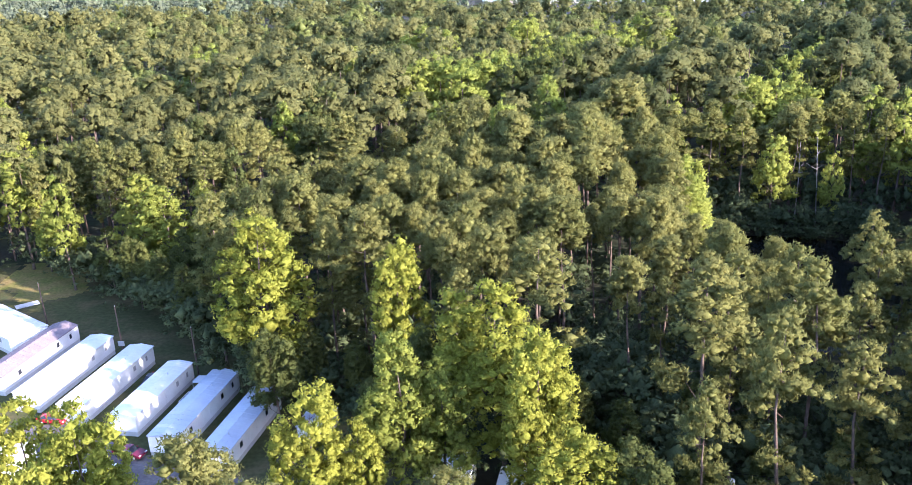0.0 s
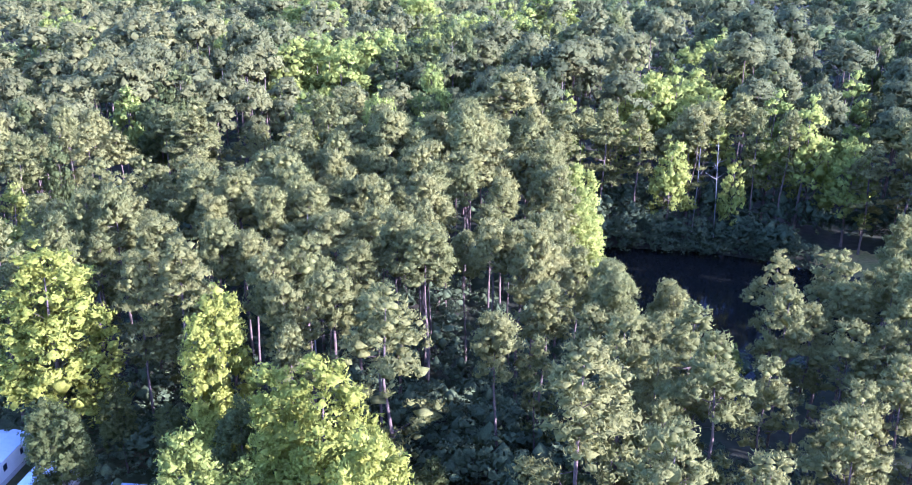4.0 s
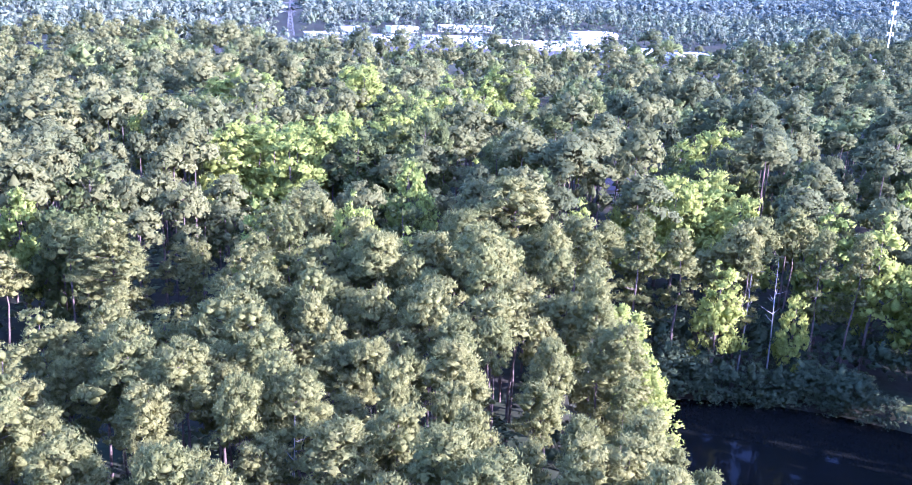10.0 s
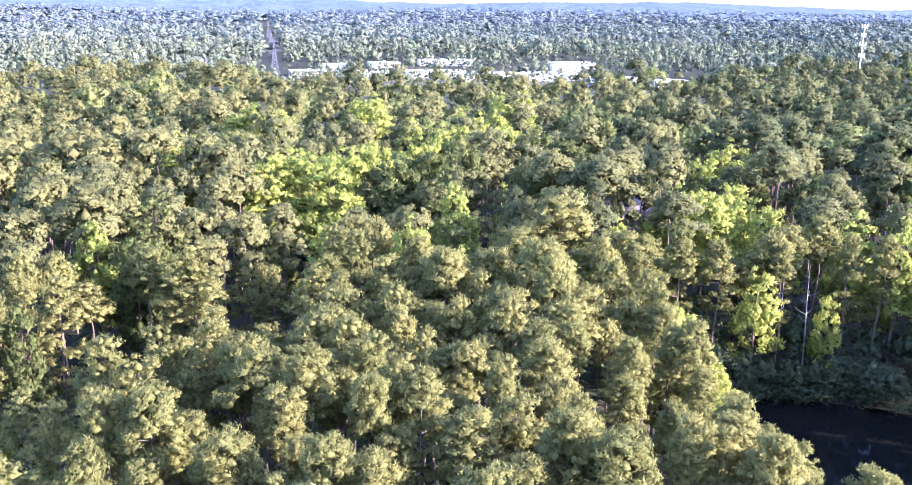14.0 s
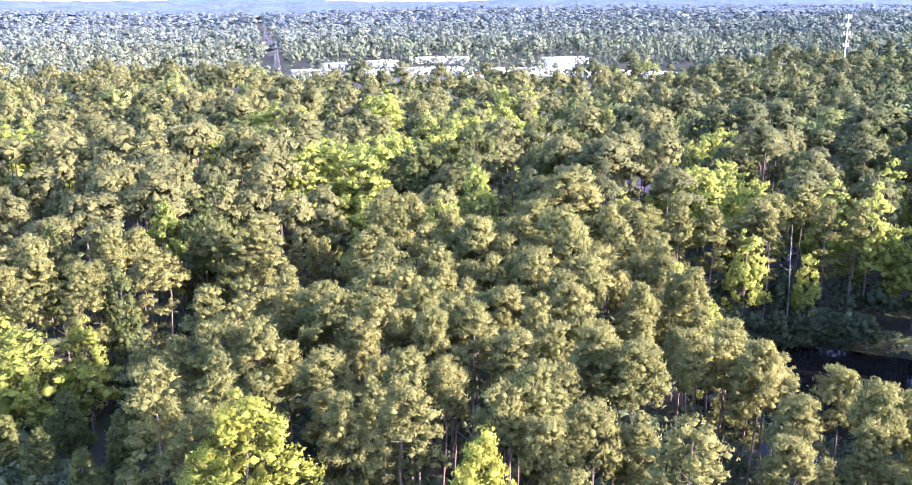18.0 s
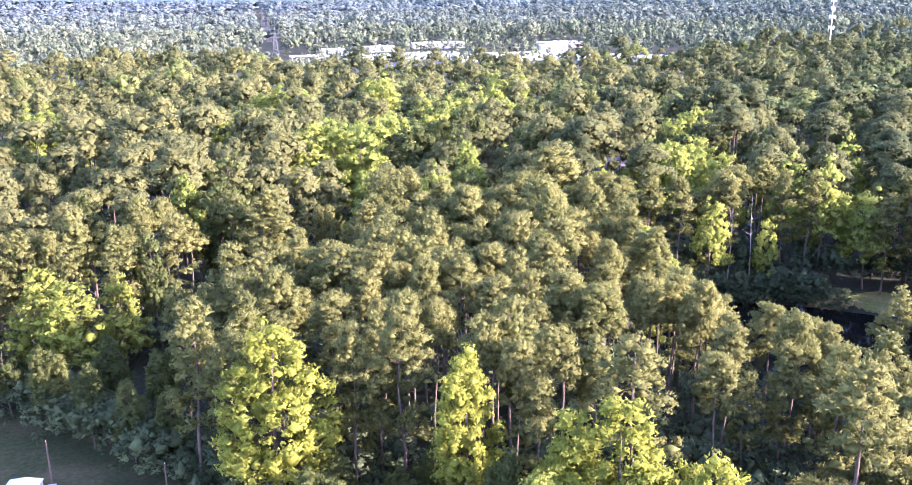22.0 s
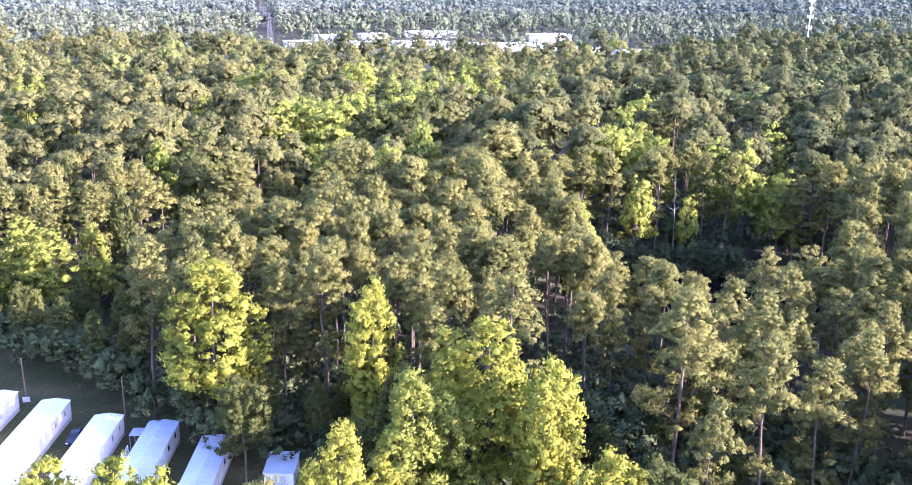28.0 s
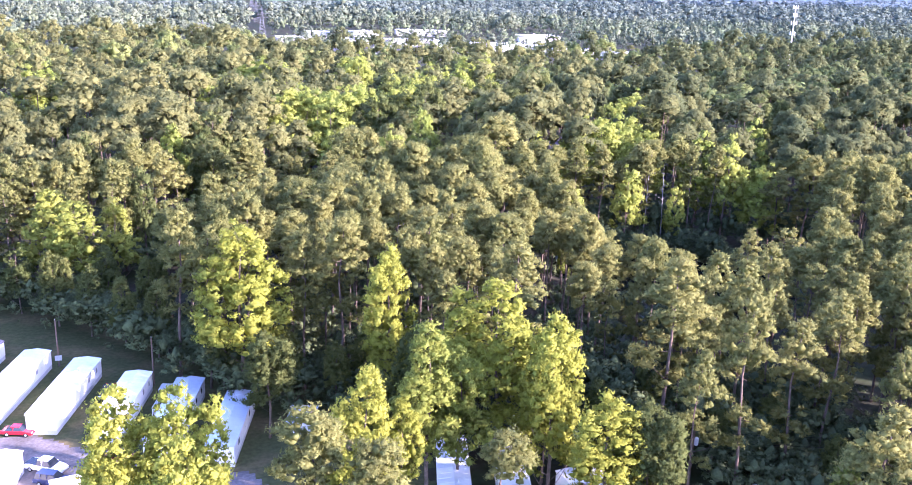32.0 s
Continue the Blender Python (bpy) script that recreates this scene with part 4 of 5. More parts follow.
dead_tree(78, 192.5, 23, 3)
dead_tree(74.5, 196, 25, 4)
dead_tree(-2.0, 144, 25, 6, "dead pines in the wood")

# ---- undergrowth: shaded shrubs on the pond's far bank, at the clearing's edge and under the trees ----
SHRUBS = [((v - np.array([0, 0, 0.30])) * np.array([1.3, 1.3, 1.4]), f, n) for v, f, n in templates("leaf", 6, 300, 1.2, 18, 22, 0.5, core=0.5)]
ur = np.random.RandomState(91)
ux, uy, uh = [], [], []


def shrub_line(pts, count, spread, lo, hi):
    for _ in range(count):
        k = ur.randint(len(pts) - 1)
        s = ur.rand()
        ux.append(pts[k][0] * (1 - s) + pts[k + 1][0] * s + ur.normal() * spread)
        uy.append(pts[k][1] * (1 - s) + pts[k + 1][1] * s + ur.normal() * spread)
        uh.append(ur.uniform(lo, hi))


shrub_line([(44, 196), (58, 194), (70, 191), (84, 186), (93, 181)], 150, 1.1, 3, 8)
shrub_line([(46, 203), (60, 201), (74, 198), (90, 193), (106, 187), (116, 182)], 110, 2.0, 5, 11)
shrub_line([(43, 176), (40, 162), (34, 150), (37, 134), (42, 118), (46, 106)], 50, 1.5, 2, 5)
shrub_line([(58, 124), (74, 133), (92, 145), (106, 158)], 50, 2.0, 3, 7)
shrub_line([(-96, 188), (-76, 171), (-64, 162), (-54, 152), (-45, 142), (-37, 134), (-30, 128)], 150, 2.0, 4, 10)
shrub_line([(-30, 126), (-20, 119), (-8, 110), (8, 98), (22, 92), (40, 86), (60, 84)], 170, 4.0, 3, 9)
shrub_line([(14, 106), (24, 98), (34, 96), (46, 90), (60, 86)], 130, 5.0, 4, 12)
shrub_line([(-34, 140), (-10, 130), (14, 122), (34, 116)], 160, 8.0, 3, 9)
shrub_line([(-24, 166), (0, 156), (20, 148), (30, 140)], 160, 12.0, 3, 8)
shrub_line([(-60, 186), (-46, 190), (-30, 198), (-18, 206), (-8, 208)], 110, 2.5, 4, 10)
shrub_line([(43, 127), (50, 131), (57, 130)], 40, 1.6, 4, 9)
shrub_line([(30, 76), (44, 80), (60, 78), (76, 84)], 110, 4.0, 3, 9)
shrub_line([(47, 194), (58, 191.5), (70, 189), (84, 184), (93, 177)], 130, 0.7, 1.5, 4)
for hx0, hy0, ha, hb in HOLLOWS:
    shrub_line([(hx0 - ha * 0.5, hy0 - hb), (hx0, hy0), (hx0 + ha * 0.5, hy0 + hb)], int(ha * hb * 0.22), ha * 0.5, 5, 12)
ux, uy, uh = np.array(ux), np.array(uy), np.array(uh)
clear = edge_distance(ux, uy, POND) > -2.2
undergrowth = thing("undergrowth", "dark green shrubs and saplings at the wood's edge", "shrubs", kind="stuff")
joined("shrub_leaves", ux[clear], uy[clear], uh[clear] * 1.25, ur.uniform(0.9, 1.5, clear.sum()), SHRUBS, SHRUB, undergrowth)

# ---- mobile homes ----


def window(parent, x, y, z, w, h, side, curtained=False):
    """A framed window in a long wall; side: -1 or 1 along x."""
    f = part("window", boxes((x - 0.02, y - w / 2 - 0.06, z - 0.06, x + 0.02, y + w / 2 + 0.06, z + h + 0.06), bevel=0.008), SKIRT if curtained else TRIM, parent)
    part("pane", boxes((x + side * 0.022 - 0.004, y - w / 2, z, x + side * 0.022 + 0.004, y + w / 2, z + h)), PALEGLASS if curtained else GLASS, f)
    return f


def mobile_home(x, y, heading, L, W, roof_mat, label, gable=0.32, wall_mat=None, eave=3.25):
    """x, y: the middle. heading: degrees by which the long side turns to the right of the y axis."""
    wall_mat = wall_mat or SIDING
    root = thing("mobile_home", label, "house", "mobile homes on the lot")
    w, l = W / 2, L / 2
    part("skirting", boxes((-w + 0.04, -l + 0.04, 0, w - 0.04, l - 0.04, 0.75)), SKIRT, root)
    part("wall", boxes((-w, -l, 0.75, w, l, eave), bevel=0.02), wall_mat, root)
    bm = bmesh.new()
    prism(bm, [(-w - 0.12, eave), (w + 0.12, eave), (w + 0.12, eave + 0.08), (0, eave + gable + 0.08), (-w - 0.12, eave + 0.08)], -l - 0.12, l + 0.12)
    roof = part("roof", bm, roof_mat, root)
    n = int(L / 1.2)
    for k in range(n):
        yy = -l + (k + 0.5) * L / n
        bm = bmesh.new()
        for sx in (-1, 1):
            tube(bm, [(sx * (w + 0.1), yy, eave + 0.09), (0, yy, eave + gable + 0.09)], [0.022, 0.022], 4)
        part("roof_seam", bm, roof_mat, roof)
    for yy in (-0.3 * L, 0.22 * L):
        bm = bmesh.new()
        tube(bm, [(0.5, yy, eave + gable * 0.6), (0.5, yy, eave + gable + 0.35)], [0.07, 0.07], 8)
        part("vent_pipe", bm, METAL, roof)
    for side in (-1, 1):
        for yy, ww in ((-0.3 * L, 0.9), (0.2 * L, 0.8), (0.38 * L, 0.6)):
            window(root, side * w, yy, 1.85, ww * 0.8, 0.75, side, roof_mat == ROOFWHITE)
        d = part("door", boxes((side * w - 0.03, -0.02 * L, 0.85, side * w + 0.03, -0.02 * L + 0.9, 2.85), bevel=0.01), SIDING, root)
        part("door_handle", boxes((side * (w + 0.06) - 0.03, -0.02 * L + 0.1, 1.8, side * (w + 0.06) + 0.03, -0.02 * L + 0.16, 1.95)), METAL, d)
    root.matrix_world = pose(x, y, 0.03, 0, 0, -heading)
    return root


HEAD = 12.0
DX, DY = math.sin(radians(HEAD)), math.cos(radians(HEAD))


def home_at(far_x, far_y, L, W, *args, **more):
    """By the middle of its far end."""
    return mobile_home(far_x - DX * L / 2, far_y - DY * L / 2, HEAD, L, W, *args, **more)


home_at(-73.0, 146.6, 20.0, 4.8, ROOFGREY, "white mobile home with a grey shingle gable roof", gable=0.75)
home_at(-64.4, 141.0, 20.5, 4.3, ROOFWHITE, "long white mobile home with a bright white metal roof")
home_at(-55.9, 136.2, 20.0, 4.3, ROOFWHITE, "long white mobile home with a bright white metal roof")
home_at(-47.3, 129.3, 17.0, 4.2, ROOFWHITE, "white mobile home with tree shadow on its far end")
home_at(-39.1, 125.5, 19.5, 4.3, ROOFBLUE, "mobile home with a pale blue-grey metal roof, half in shade")
home_at(-31.4, 119.2, 17.0, 4.2, ROOFBLUE, "white-walled mobile home with a pale metal roof beside a deck")
home_at(-2.6, 99.5, 16.0, 4.2, ROOFWHITE, "white mobile home half hidden under tall broadleaf trees")
home_at(4.6, 95.2, 14.0, 4.0, ROOFWHITE, "small white mobile home under yellow-green trees")
mobile_home(-85.5, 149.6, -51.0, 18.0, 7.0, ROOFWHITE, "wide white mobile home at the sandy clearing", gable=0.6)
mobile_home(-63.5, 100.6, 8.0, 12.0, 4.3, ROOFWHITE, "white mobile home beside the gravel drive")
mobile_home(-51.0, 97.0, 75.0, 9.0, 4.0, ROOFWHITE, "white mobile home behind the parked cars")
mobile_home(12.8, 86.0, 80.0, 7.0, 4.0, ROOFWHITE, "small white outbuilding under the trees")
mobile_home(30.5, 76.5, 85.0, 8.0, 4.0, ROOFWHITE, "white-roofed home at the foot of a tall pine")

# ---- shed, decks, sheets ----


def shed(x, y, heading, L, W, H):
    root = thing("shed", "small shed with a flat blue-grey roof on bare sand", "shed")
    w, l = W / 2, L / 2
    part("wall", boxes((-w, -l, 0, w, l, H - 0.12), bevel=0.02), SIDING, root)
    roof = part("roof", boxes((-w - 0.15, -l - 0.15, H - 0.12, w + 0.15, l + 0.15, H), bevel=0.02), ROOFBLUE, root)
    part("roof_vent", boxes((-0.3, 0.6, H, 0.3, 1.0, H + 0.12), bevel=0.02), METAL, roof)
    d = part("door", boxes((-0.9, -l - 0.03, 0.05, 0.9, -l + 0.03, 2.1), bevel=0.01), SKIRT, root)
    part("door_handle", boxes((0.7, -l - 0.08, 1.0, 0.76, -l - 0.03, 1.15)), METAL, d)
    root.matrix_world = pose(x, y, 0.05, 0, 0, -heading)


shed(-22.7, 111.2, 12, 5.6, 4.0, 2.6)


def deck(x, y, heading, L, W, label="grey wooden deck with white railings beside a home"):
    root = thing("wooden_deck", label, "deck", "wooden decks")
    n = int(L / 0.16)
    for k in range(n):
        part("board", boxes((-W / 2, -L / 2 + k * L / n + 0.006, 0.70, W / 2, -L / 2 + (k + 1) * L / n - 0.006, 0.735)), DECKWOOD, root)
    for px in (-W / 2 + 0.05, W / 2 - 0.05):
        for k in range(4):
            py = -L / 2 + 0.05 + k * (L - 0.1) / 3
            part("post", boxes((px - 0.05, py - 0.05, -0.05, px + 0.05, py + 0.05, 1.75), bevel=0.006), SIDING, root)
    for z in (1.05, 1.35, 1.68):
        for px in (-W / 2 + 0.05, W / 2 - 0.05):
            part("rail", boxes((px - 0.03, -L / 2, z, px + 0.03, L / 2, z + 0.08)), SIDING, root)
        part("rail", boxes((-W / 2, -L / 2 - 0.03, z, W / 2, -L / 2 + 0.03, z + 0.08)), SIDING, root)
    for k in range(3):
        part("step", boxes((-0.6, L / 2 + 0.05 + 0.28 * k, 0.52 - 0.18 * k, 0.6, L / 2 + 0.35 + 0.28 * k, 0.56 - 0.18 * k)), DECKWOOD, root)
    root.matrix_world = pose(x, y, 0.03, 0, 0, -heading)


deck(-36.1, 107.3, HEAD, 4.2, 1.9)
deck(-43.6, 120.5, HEAD, 3.2, 1.8, "small deck with a white railing between two homes")
deck(-60.6, 122.3, HEAD, 4.0, 1.8, "small deck with white posts between two homes")
deck(-68.9, 131.0, HEAD, 3.4, 1.8, "small deck with a white railing between two homes")


def canopy(x, y, heading, label="white sheet-metal porch roof on thin posts"):
    root = thing("porch_canopy", label, "canopy", "porch canopies")
    part("canopy_roof", boxes((-0.9, -1.2, 2.25, 0.9, 1.2, 2.32), bevel=0.02), METAL, root)
    for px in (-0.8, 0.8):
        for py in (-1.1, 1.1):
            part("post", boxes((px - 0.04, py - 0.04, -0.03, px + 0.04, py + 0.04, 2.25)), METAL, root)
    root.matrix_world = pose(x, y, 0.03, 0, 0, -heading)


canopy(-43.0, 125.0, HEAD)
canopy(-69.2, 128.0, HEAD)
bm = boxes((-2.2, -1.1, 0, 2.2, 1.1, 0.12), bevel=0.03)
slab = thing("concrete_slab", "pale concrete slab lying in the sandy clearing", "slab")
part("slab", bm, CONCRETE, slab)
slab.matrix_world = pose(-89, 165, 0.06, 0, 0, 35)

# ---- poles and wires ----


def utility_pole(x, y, H, lean, label, box_on=True, drum=False):
    root = thing("utility_pole", label, "pole", "utility poles")
    bm = bmesh.new()
    tube(bm, [(0, 0, -1), (0, 0, H * 0.5), (0, 0, H)], [0.17, 0.14, 0.11], 10)
    part("shaft", bm, POLEWOOD, root)
    bm = bmesh.new()
    tube(bm, [(0, 0, H - 0.02), (0, 0, H + 0.22)], [0.06, 0.05], 8)
    part("insulator", bm, METAL, root)
    if box_on:
        part("meter_panel", boxes((-0.55, -0.28, 1.2, 0.55, -0.16, 2.1), bevel=0.02), METAL, root)
        for k in (-1, 1):
            part("meter_box", boxes((k * 0.28 - 0.16, -0.36, 1.45, k * 0.28 + 0.16, -0.27, 1.9), bevel=0.02), METAL, root)
    if drum:
        bm = bmesh.new()
        tube(bm, [(0.42, 0, H - 2.1), (0.42, 0, H - 2.0), (0.42, 0, H - 1.1), (0.42, 0, H - 1.0)], [0.24, 0.3, 0.3, 0.22], 14)
        part("transformer", bm, METAL, root, "pale grey transformer drum")
        part("bracket", boxes((0.1, -0.05, H - 1.4, 0.2, 0.05, H - 1.3)), METAL, root)
    root.matrix_world = pose(x, y, 0, lean, 0, 0)


utility_pole(-80.6, 155.0, 8.4, 2, "leaning brown wooden pole at the sandy clearing", False)
utility_pole(-61.3, 141.3, 8.6, 1, "brown wooden pole with a meter panel behind the homes")
utility_pole(-45.2, 130.8, 8.6, 1, "brown wooden pole beside a mobile home", False)
utility_pole(26.8, 83.4, 9.6, 0, "pale wooden pole carrying a grey transformer drum", False, True)
utility_pole(96.0, 70.0, 9.6, 0, "wooden pole in the shade of the pines", False)
wires = thing("power_wires", "three sagging dark power wires under the pines", "wires")
for k, (dz, sag) in enumerate(((9.5, 1.2), (8.2, 1.4), (7.4, 1.7))):
    bm = bmesh.new()
    pts = [(26.8 + (96 - 26.8) * u, 83.4 + (70 - 83.4) * u, dz - sag * 4 * u * (1 - u)) for u in np.linspace(0, 1, 13)]
    tube(bm, pts, [0.022] * 13, 4)
    part("wire", bm, BLACKPAINT, wires)

# ---- vehicles ----


def vehicle(x, y, heading, paint, label, style, group="parked cars"):
    """style: 'sedan', 'suv' or 'pickup'; the nose points along local -y."""
    name = "pickup_truck" if style == "pickup" else "car"
    root = thing(name, label, "truck" if style == "pickup" else "car", group)
    L, W = (5.6, 1.95) if style == "pickup" else (4.6, 1.8) if style == "sedan" else (4.7, 1.85)
    belt = {"sedan": 0.92, "suv": 1.05, "pickup": 1.1}[style]
    top = {"sedan": 1.42, "suv": 1.75, "pickup": 1.85}[style]
    l, w = L / 2, W / 2

    def side_shape(outline, half, mat, nm, parent, taper=0.0, label_=""):
        bm = bmesh.new()
        low = min(z for _, z in outline)
        hi = max(z for _, z in outline)
        rings = []
        for sx in (-1, 1):
            rings.append([bm.verts.new((sx * (half - taper * (z - low) / (hi - low + 1e-6)), yy, z)) for yy, z in outline])
        bm.faces.new(rings[0])
        bm.faces.new(rings[1][::-1])
        for i in range(len(outline)):
            j = (i + 1) % len(outline)
            bm.faces.new((rings[0][j], rings[0][i], rings[1][i], rings[1][j]))
        bmesh.ops.recalc_face_normals(bm, faces=bm.faces)
        bmesh.ops.bevel(bm, geom=list(bm.edges), offset=0.05, segments=2, affect="EDGES", profile=0.6)
        return part(nm, bm, mat, parent, label_)

    body = [(-l, 0.35), (-l, 0.72), (-l + 0.5, belt - 0.12), (-l + 1.25, belt), (l - 0.35, belt), (l, belt - 0.12), (l, 0.38)]
    side_shape(body, w, paint, "body", root)
    if style == "sedan":
        cab = [(-l + 1.15, belt - 0.03), (-l + 1.95, top), (l - 1.45, top), (l - 0.55, belt - 0.03)]
    elif style == "suv":
        cab = [(-l + 1.15, belt - 0.03), (-l + 1.85, top), (l - 0.5, top), (l - 0.08, belt - 0.03)]
    else:
        cab = [(-l + 1.3, belt - 0.03), (-l + 2.0, top), (l - 2.1, top), (l - 1.85, belt - 0.03)]
    side_shape(cab, w - 0.06, GLASS, "windows", root, 0.22, "dark tinted car windows")
    y0, y1 = cab[1][0], cab[2][0]
    part("roof", boxes((-w + 0.26, y0 - 0.05, top - 0.05, w - 0.26, y1 + 0.05, top + 0.03), bevel=0.025), paint, root)
    for yy in (y0 + 0.75, ) if style != "suv" else (y0 + 0.75, y0 + 1.7):
        part("pillar", boxes((-w + 0.1, yy, belt - 0.05, -w + 0.28, yy + 0.1, top - 0.02)), paint, root)
        part("pillar", boxes((w - 0.28, yy, belt - 0.05, w - 0.1, yy + 0.1, top - 0.02)), paint, root)
    if style == "pickup":
        part("cargo_bed", boxes((-w + 0.12, l - 1.8, belt - 0.3, w - 0.12, l - 0.1, belt + 0.012)), BLACKPAINT, root, "dark empty cargo bed")
    for sx in (-1, 1):
        part("headlight", boxes((sx * (w - 0.28) - 0.2, -l - 0.01, 0.6, sx * (w - 0.28) + 0.2, -l + 0.08, 0.76), bevel=0.02), LAMPGLASS, root)
        part("tail_light", boxes((sx * (w - 0.2) - 0.14, l - 0.06, 0.7, sx * (w - 0.2) + 0.14, l + 0.01, 0.9), bevel=0.02), TAILGLASS, root)
        part("mirror", boxes((sx * (w + 0.08) - 0.09, y0 - 0.35, belt, sx * (w + 0.08) + 0.09, y0 - 0.2, belt + 0.15), bevel=0.03), paint, root)
        for yy in (-l + 0.9, l - 0.95):
            bm = bmesh.new()
            tube(bm, [(sx * (w - 0.2), yy, 0.34), (sx * (w - 0.17), yy, 0.34), (sx * (w + 0.0), yy, 0.34), (sx * (w + 0.02), yy, 0.34)], [0.3, 0.34, 0.34, 0.3], 16)
            wheel = part("wheel", bm, RUBBER, root)
            bm = bmesh.new()
            tube(bm, [(sx * (w + 0.0), yy, 0.34), (sx * (w + 0.03), yy, 0.34)], [0.21, 0.19], 12)
            part("rim", bm, METAL, wheel)
    part("bumper", boxes((-w + 0.05, -l - 0.06, 0.38, w - 0.05, -l + 0.08, 0.56), bevel=0.03), paint if style == "sedan" else METAL, root)
    part("bumper", boxes((-w + 0.05, l - 0.08, 0.4, w - 0.05, l + 0.06, 0.58), bevel=0.03), paint if style == "sedan" else METAL, root)
    root.matrix_world = pose(x, y, 0.1, 0, 0, heading)
    return root


vehicle(-63.3, 117.4, 75, RED, "bright red sedan parked on the gravel drive", "sedan")
vehicle(-57.8, 106.2, 62, WHITEPAINT, "white pickup truck parked on the gravel drive", "pickup")
vehicle(-56.4, 102.4, 66, NAVY, "dark navy car parked beside a white pickup", "suv")
vehicle(-52.2, 128.6, -8, BLACKPAINT, "black car parked between two mobile homes", "sedan")
vehicle(-48.3, 107.3, 70, MAROON, "maroon car in the shade near the gravel drive", "sedan")

# ---- house in the wood ----
house = thing("house", "small brown-roofed house glimpsed among tall trees", "house")
part("wall", boxes((-6, -4, 0, 6, 4, 4.2), bevel=0.03), TANWALL, house)
bm = bmesh.new()
prism(bm, [(-4.6, 4.2), (4.6, 4.2), (0, 7.4)], -6.5, 6.5)
bm.transform(Matrix.Rotation(radians(90), 4, "Z"))
rf = part("roof", bm, ROOFGREY, house)
part("chimney", boxes((2.6, -0.5, 5.5, 3.5, 0.5, 8.6), bevel=0.03), TANWALL, rf)
for k in (-3.5, 0, 3.5):
    wdw = part("window", boxes((k - 0.6, -4.03, 1.4, k + 0.6, -3.97, 2.8)), TRIM, house)
    part("pane", boxes((k - 0.52, -4.045, 1.48, k + 0.52, -4.032, 2.72)), GLASS, wdw)
house.matrix_world = pose(98, 313, 0, 0, 0, -20)

# ---- the far shops and sheds, pylons, mast ----


def far_building(x, y, length, depth, H, heading, wall_mat, label, dock=0):
    root = thing("commercial_building", label, "building", "far commercial buildings")
    l, d = length / 2, depth / 2
    part("wall", boxes((-l, -d, 0, l, d, H), bevel=0.1), wall_mat, root)
    part("roof", boxes((-l - 0.3, -d - 0.3, H, l + 0.3, d + 0.3, H + 0.5), bevel=0.1), ROOFWHITE, root)
    n = max(2, int(length / 9))
    for k in range(n):
        xx = -l + (k + 0.5) * length / n
        part("window", boxes((xx - 1.3, -d - 0.12, 0.8, xx + 1.3, -d + 0.05, 2.4)), GLASS, root)
        if k % 3 == 1:
            part("roof_unit", boxes((xx - 1.2, -1.2, H + 0.5, xx + 1.2, 1.2, H + 1.8), bevel=0.1), METAL, root)
    root.matrix_world = pose(x, y, float(ground_z(x, y)), 0, 0, heading)


SITE_LOOKS = [(SIDING, "long white warehouse at the wood's far edge"), (SIDING, "white-roofed shop building behind the trees"), (SIDING, "low white building at the wood's far edge"),
              (CONCRETE, "pale flat-roofed building behind the trees"), (SIDING, "pale low building behind the trees"), (TANWALL, "low tan building behind the trees"),
              (TANWALL, "tan building with a white roof behind a car park"), (SIDING, "tall white block behind the warehouse"), (CONCRETE, "long pale building among far trees"),
              (SIDING, "white building among far trees"), (CONCRETE, "small pale building with a flat roof")]
for (bx, by, bl, bd, bh, bt), (bm_, text_) in zip(SITES, SITE_LOOKS):
    far_building(bx, by, bl, bd, bh, bt, bm_, text_)
sheet("car_park", [(62, 740), (62, 860), (345, 830), (352, 735), (260, 722), (150, 770)], 0.08, ASPHALT, "grey asphalt car park by the far buildings", "car park", 6, 1)


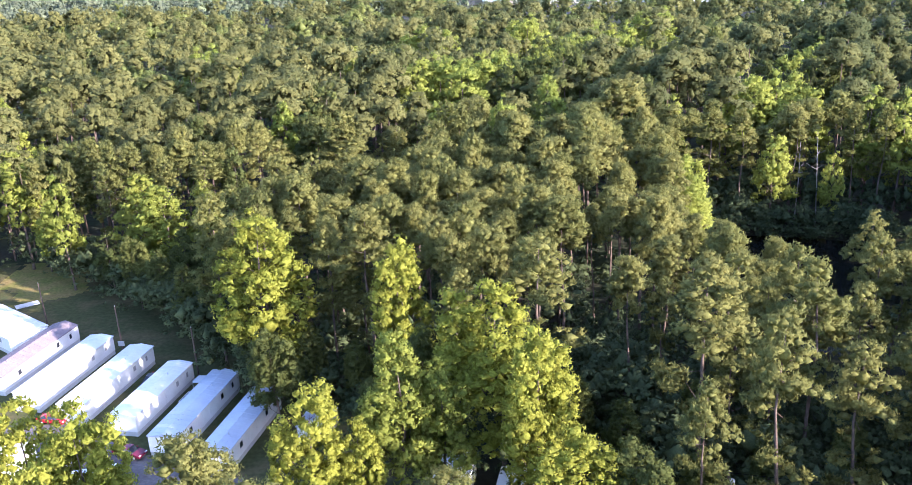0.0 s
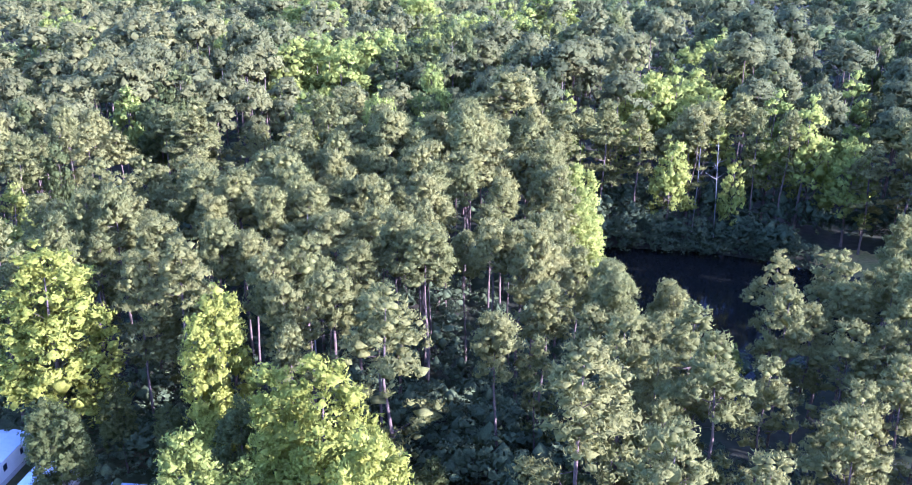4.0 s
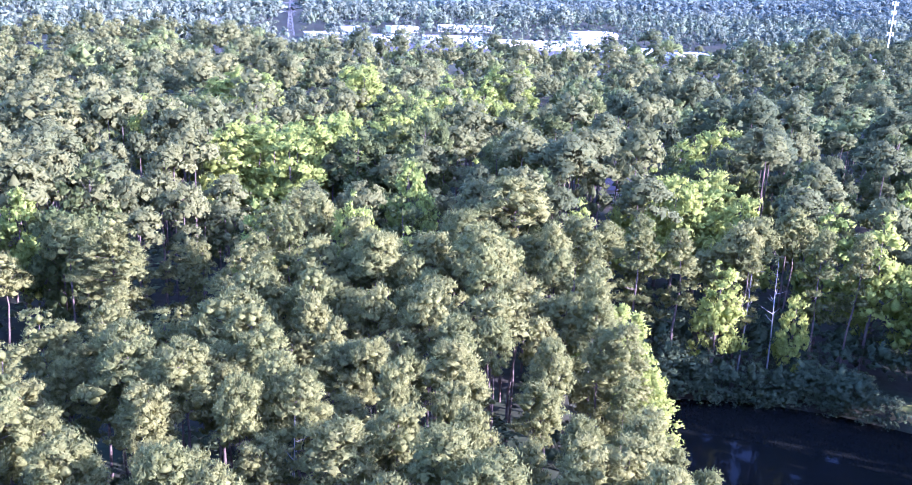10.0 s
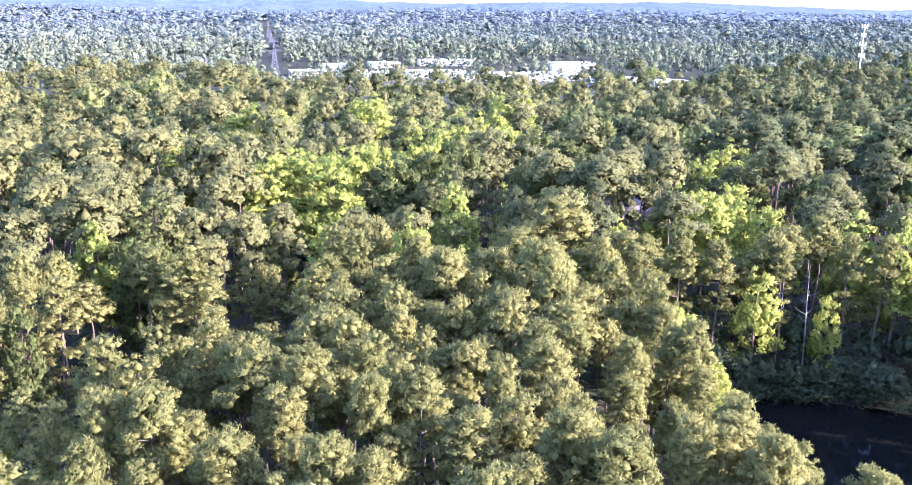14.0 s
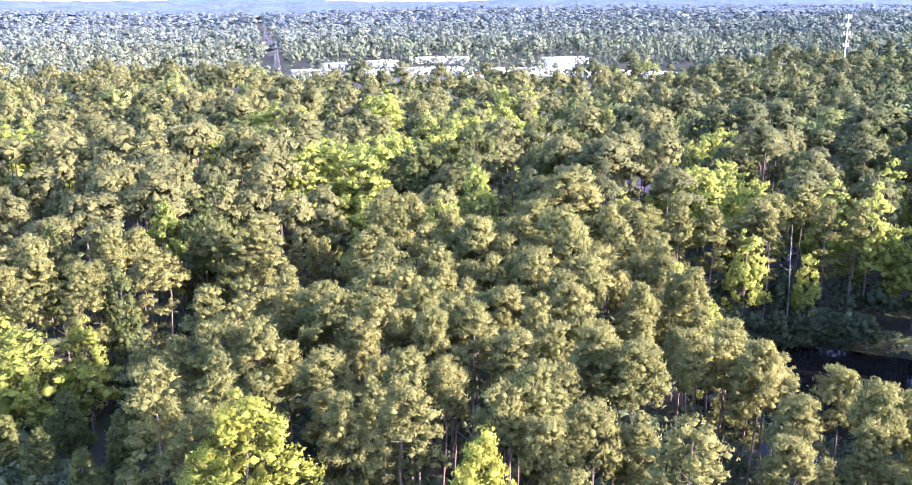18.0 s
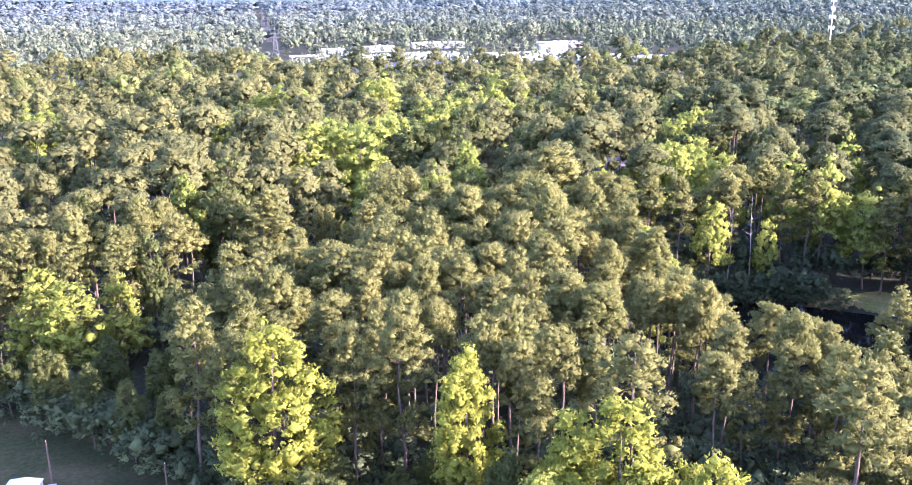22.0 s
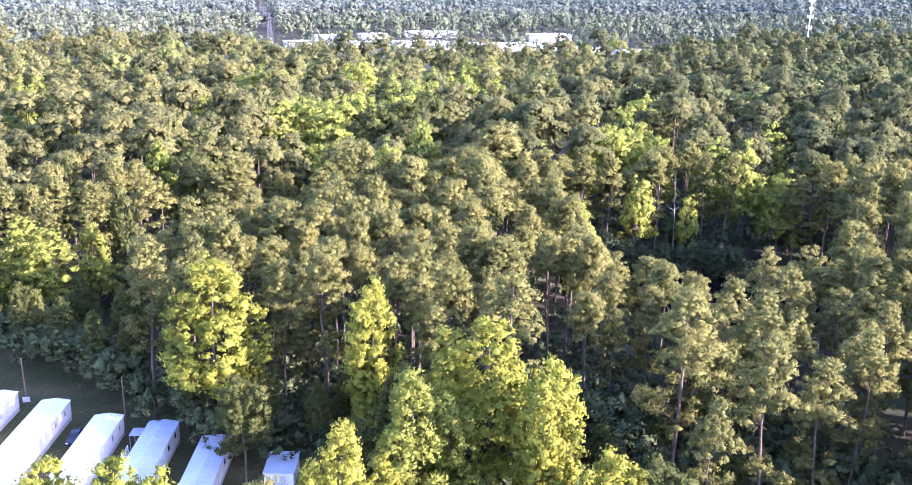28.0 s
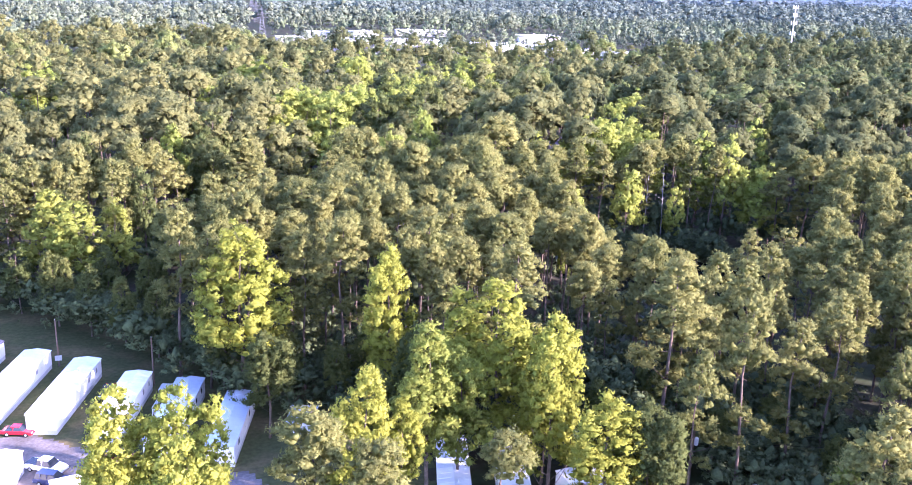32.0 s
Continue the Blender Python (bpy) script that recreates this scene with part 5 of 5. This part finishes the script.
def pylon(x, y, H, label="grey steel lattice pylon carrying power lines"):
    root = thing("lattice_pylon", label, "pylon", "power line pylons")
    b = H * 0.11
    for sx in (-1, 1):
        for sy in (-1, 1):
            bm = bmesh.new()
            tube(bm, [(sx * b, sy * b, -1), (sx * b * 0.35, sy * b * 0.35, H * 0.62), (0, 0, H)], [0.16, 0.13, 0.1], 4)
            part("leg", bm, STEEL, root)
    for k in range(7):
        z0, z1 = H * 0.62 * k / 7, H * 0.62 * (k + 1) / 7
        w0, w1 = b * (1 - 0.65 * k / 7), b * (1 - 0.65 * (k + 1) / 7)
        for sy in (-1, 1):
            for sx in (-1, 1):
                bm = bmesh.new()
                tube(bm, [(sx * w0, sy * w0, z0), (-sx * w1, sy * w1, z1)], [0.09, 0.09], 4)
                part("brace", bm, STEEL, root)
    for z, half in ((0.66, 0.2), (0.78, 0.24), (0.9, 0.16)):
        bm = bmesh.new()
        tube(bm, [(-half * H, 0, z * H), (0, 0, z * H + 0.6), (half * H, 0, z * H)], [0.1, 0.2, 0.1], 4)
        part("crossarm", bm, STEEL, root)
    root.matrix_world = pose(x, y, float(ground_z(x, y)), 0, 0, 8)


pylon(11, 892, 31)
pylon(18, 1180, 31)
pylon(24, 1480, 31)
pylon(-42, 712, 27)
mast = thing("cell_mast", "tall white mast with dishes and antenna platforms", "mast")
bm = bmesh.new()
tube(bm, [(0, 0, -1), (0, 0, 30), (0, 0, 53)], [0.6, 0.42, 0.28], 10)
part("shaft", bm, SIDING, mast)
for z, rr in ((51, 1.9), (45, 1.3), (39, 2.2), (31, 1.9)):
    bm = bmesh.new()
    tube(bm, [(0, 0, z - 0.15), (0, 0, z + 0.15)], [rr, rr], 12)
    plat = part("platform", bm, METAL, mast)
    for k in range(6):
        a = k * math.pi / 3
        cx, cy = math.cos(a) * rr, math.sin(a) * rr
        part("antenna", boxes((cx - 0.25, cy - 0.25, z - 0.6, cx + 0.25, cy + 0.25, z + 2.0), bevel=0.05), SIDING, plat)
mast.matrix_world = pose(408, 622, 0)
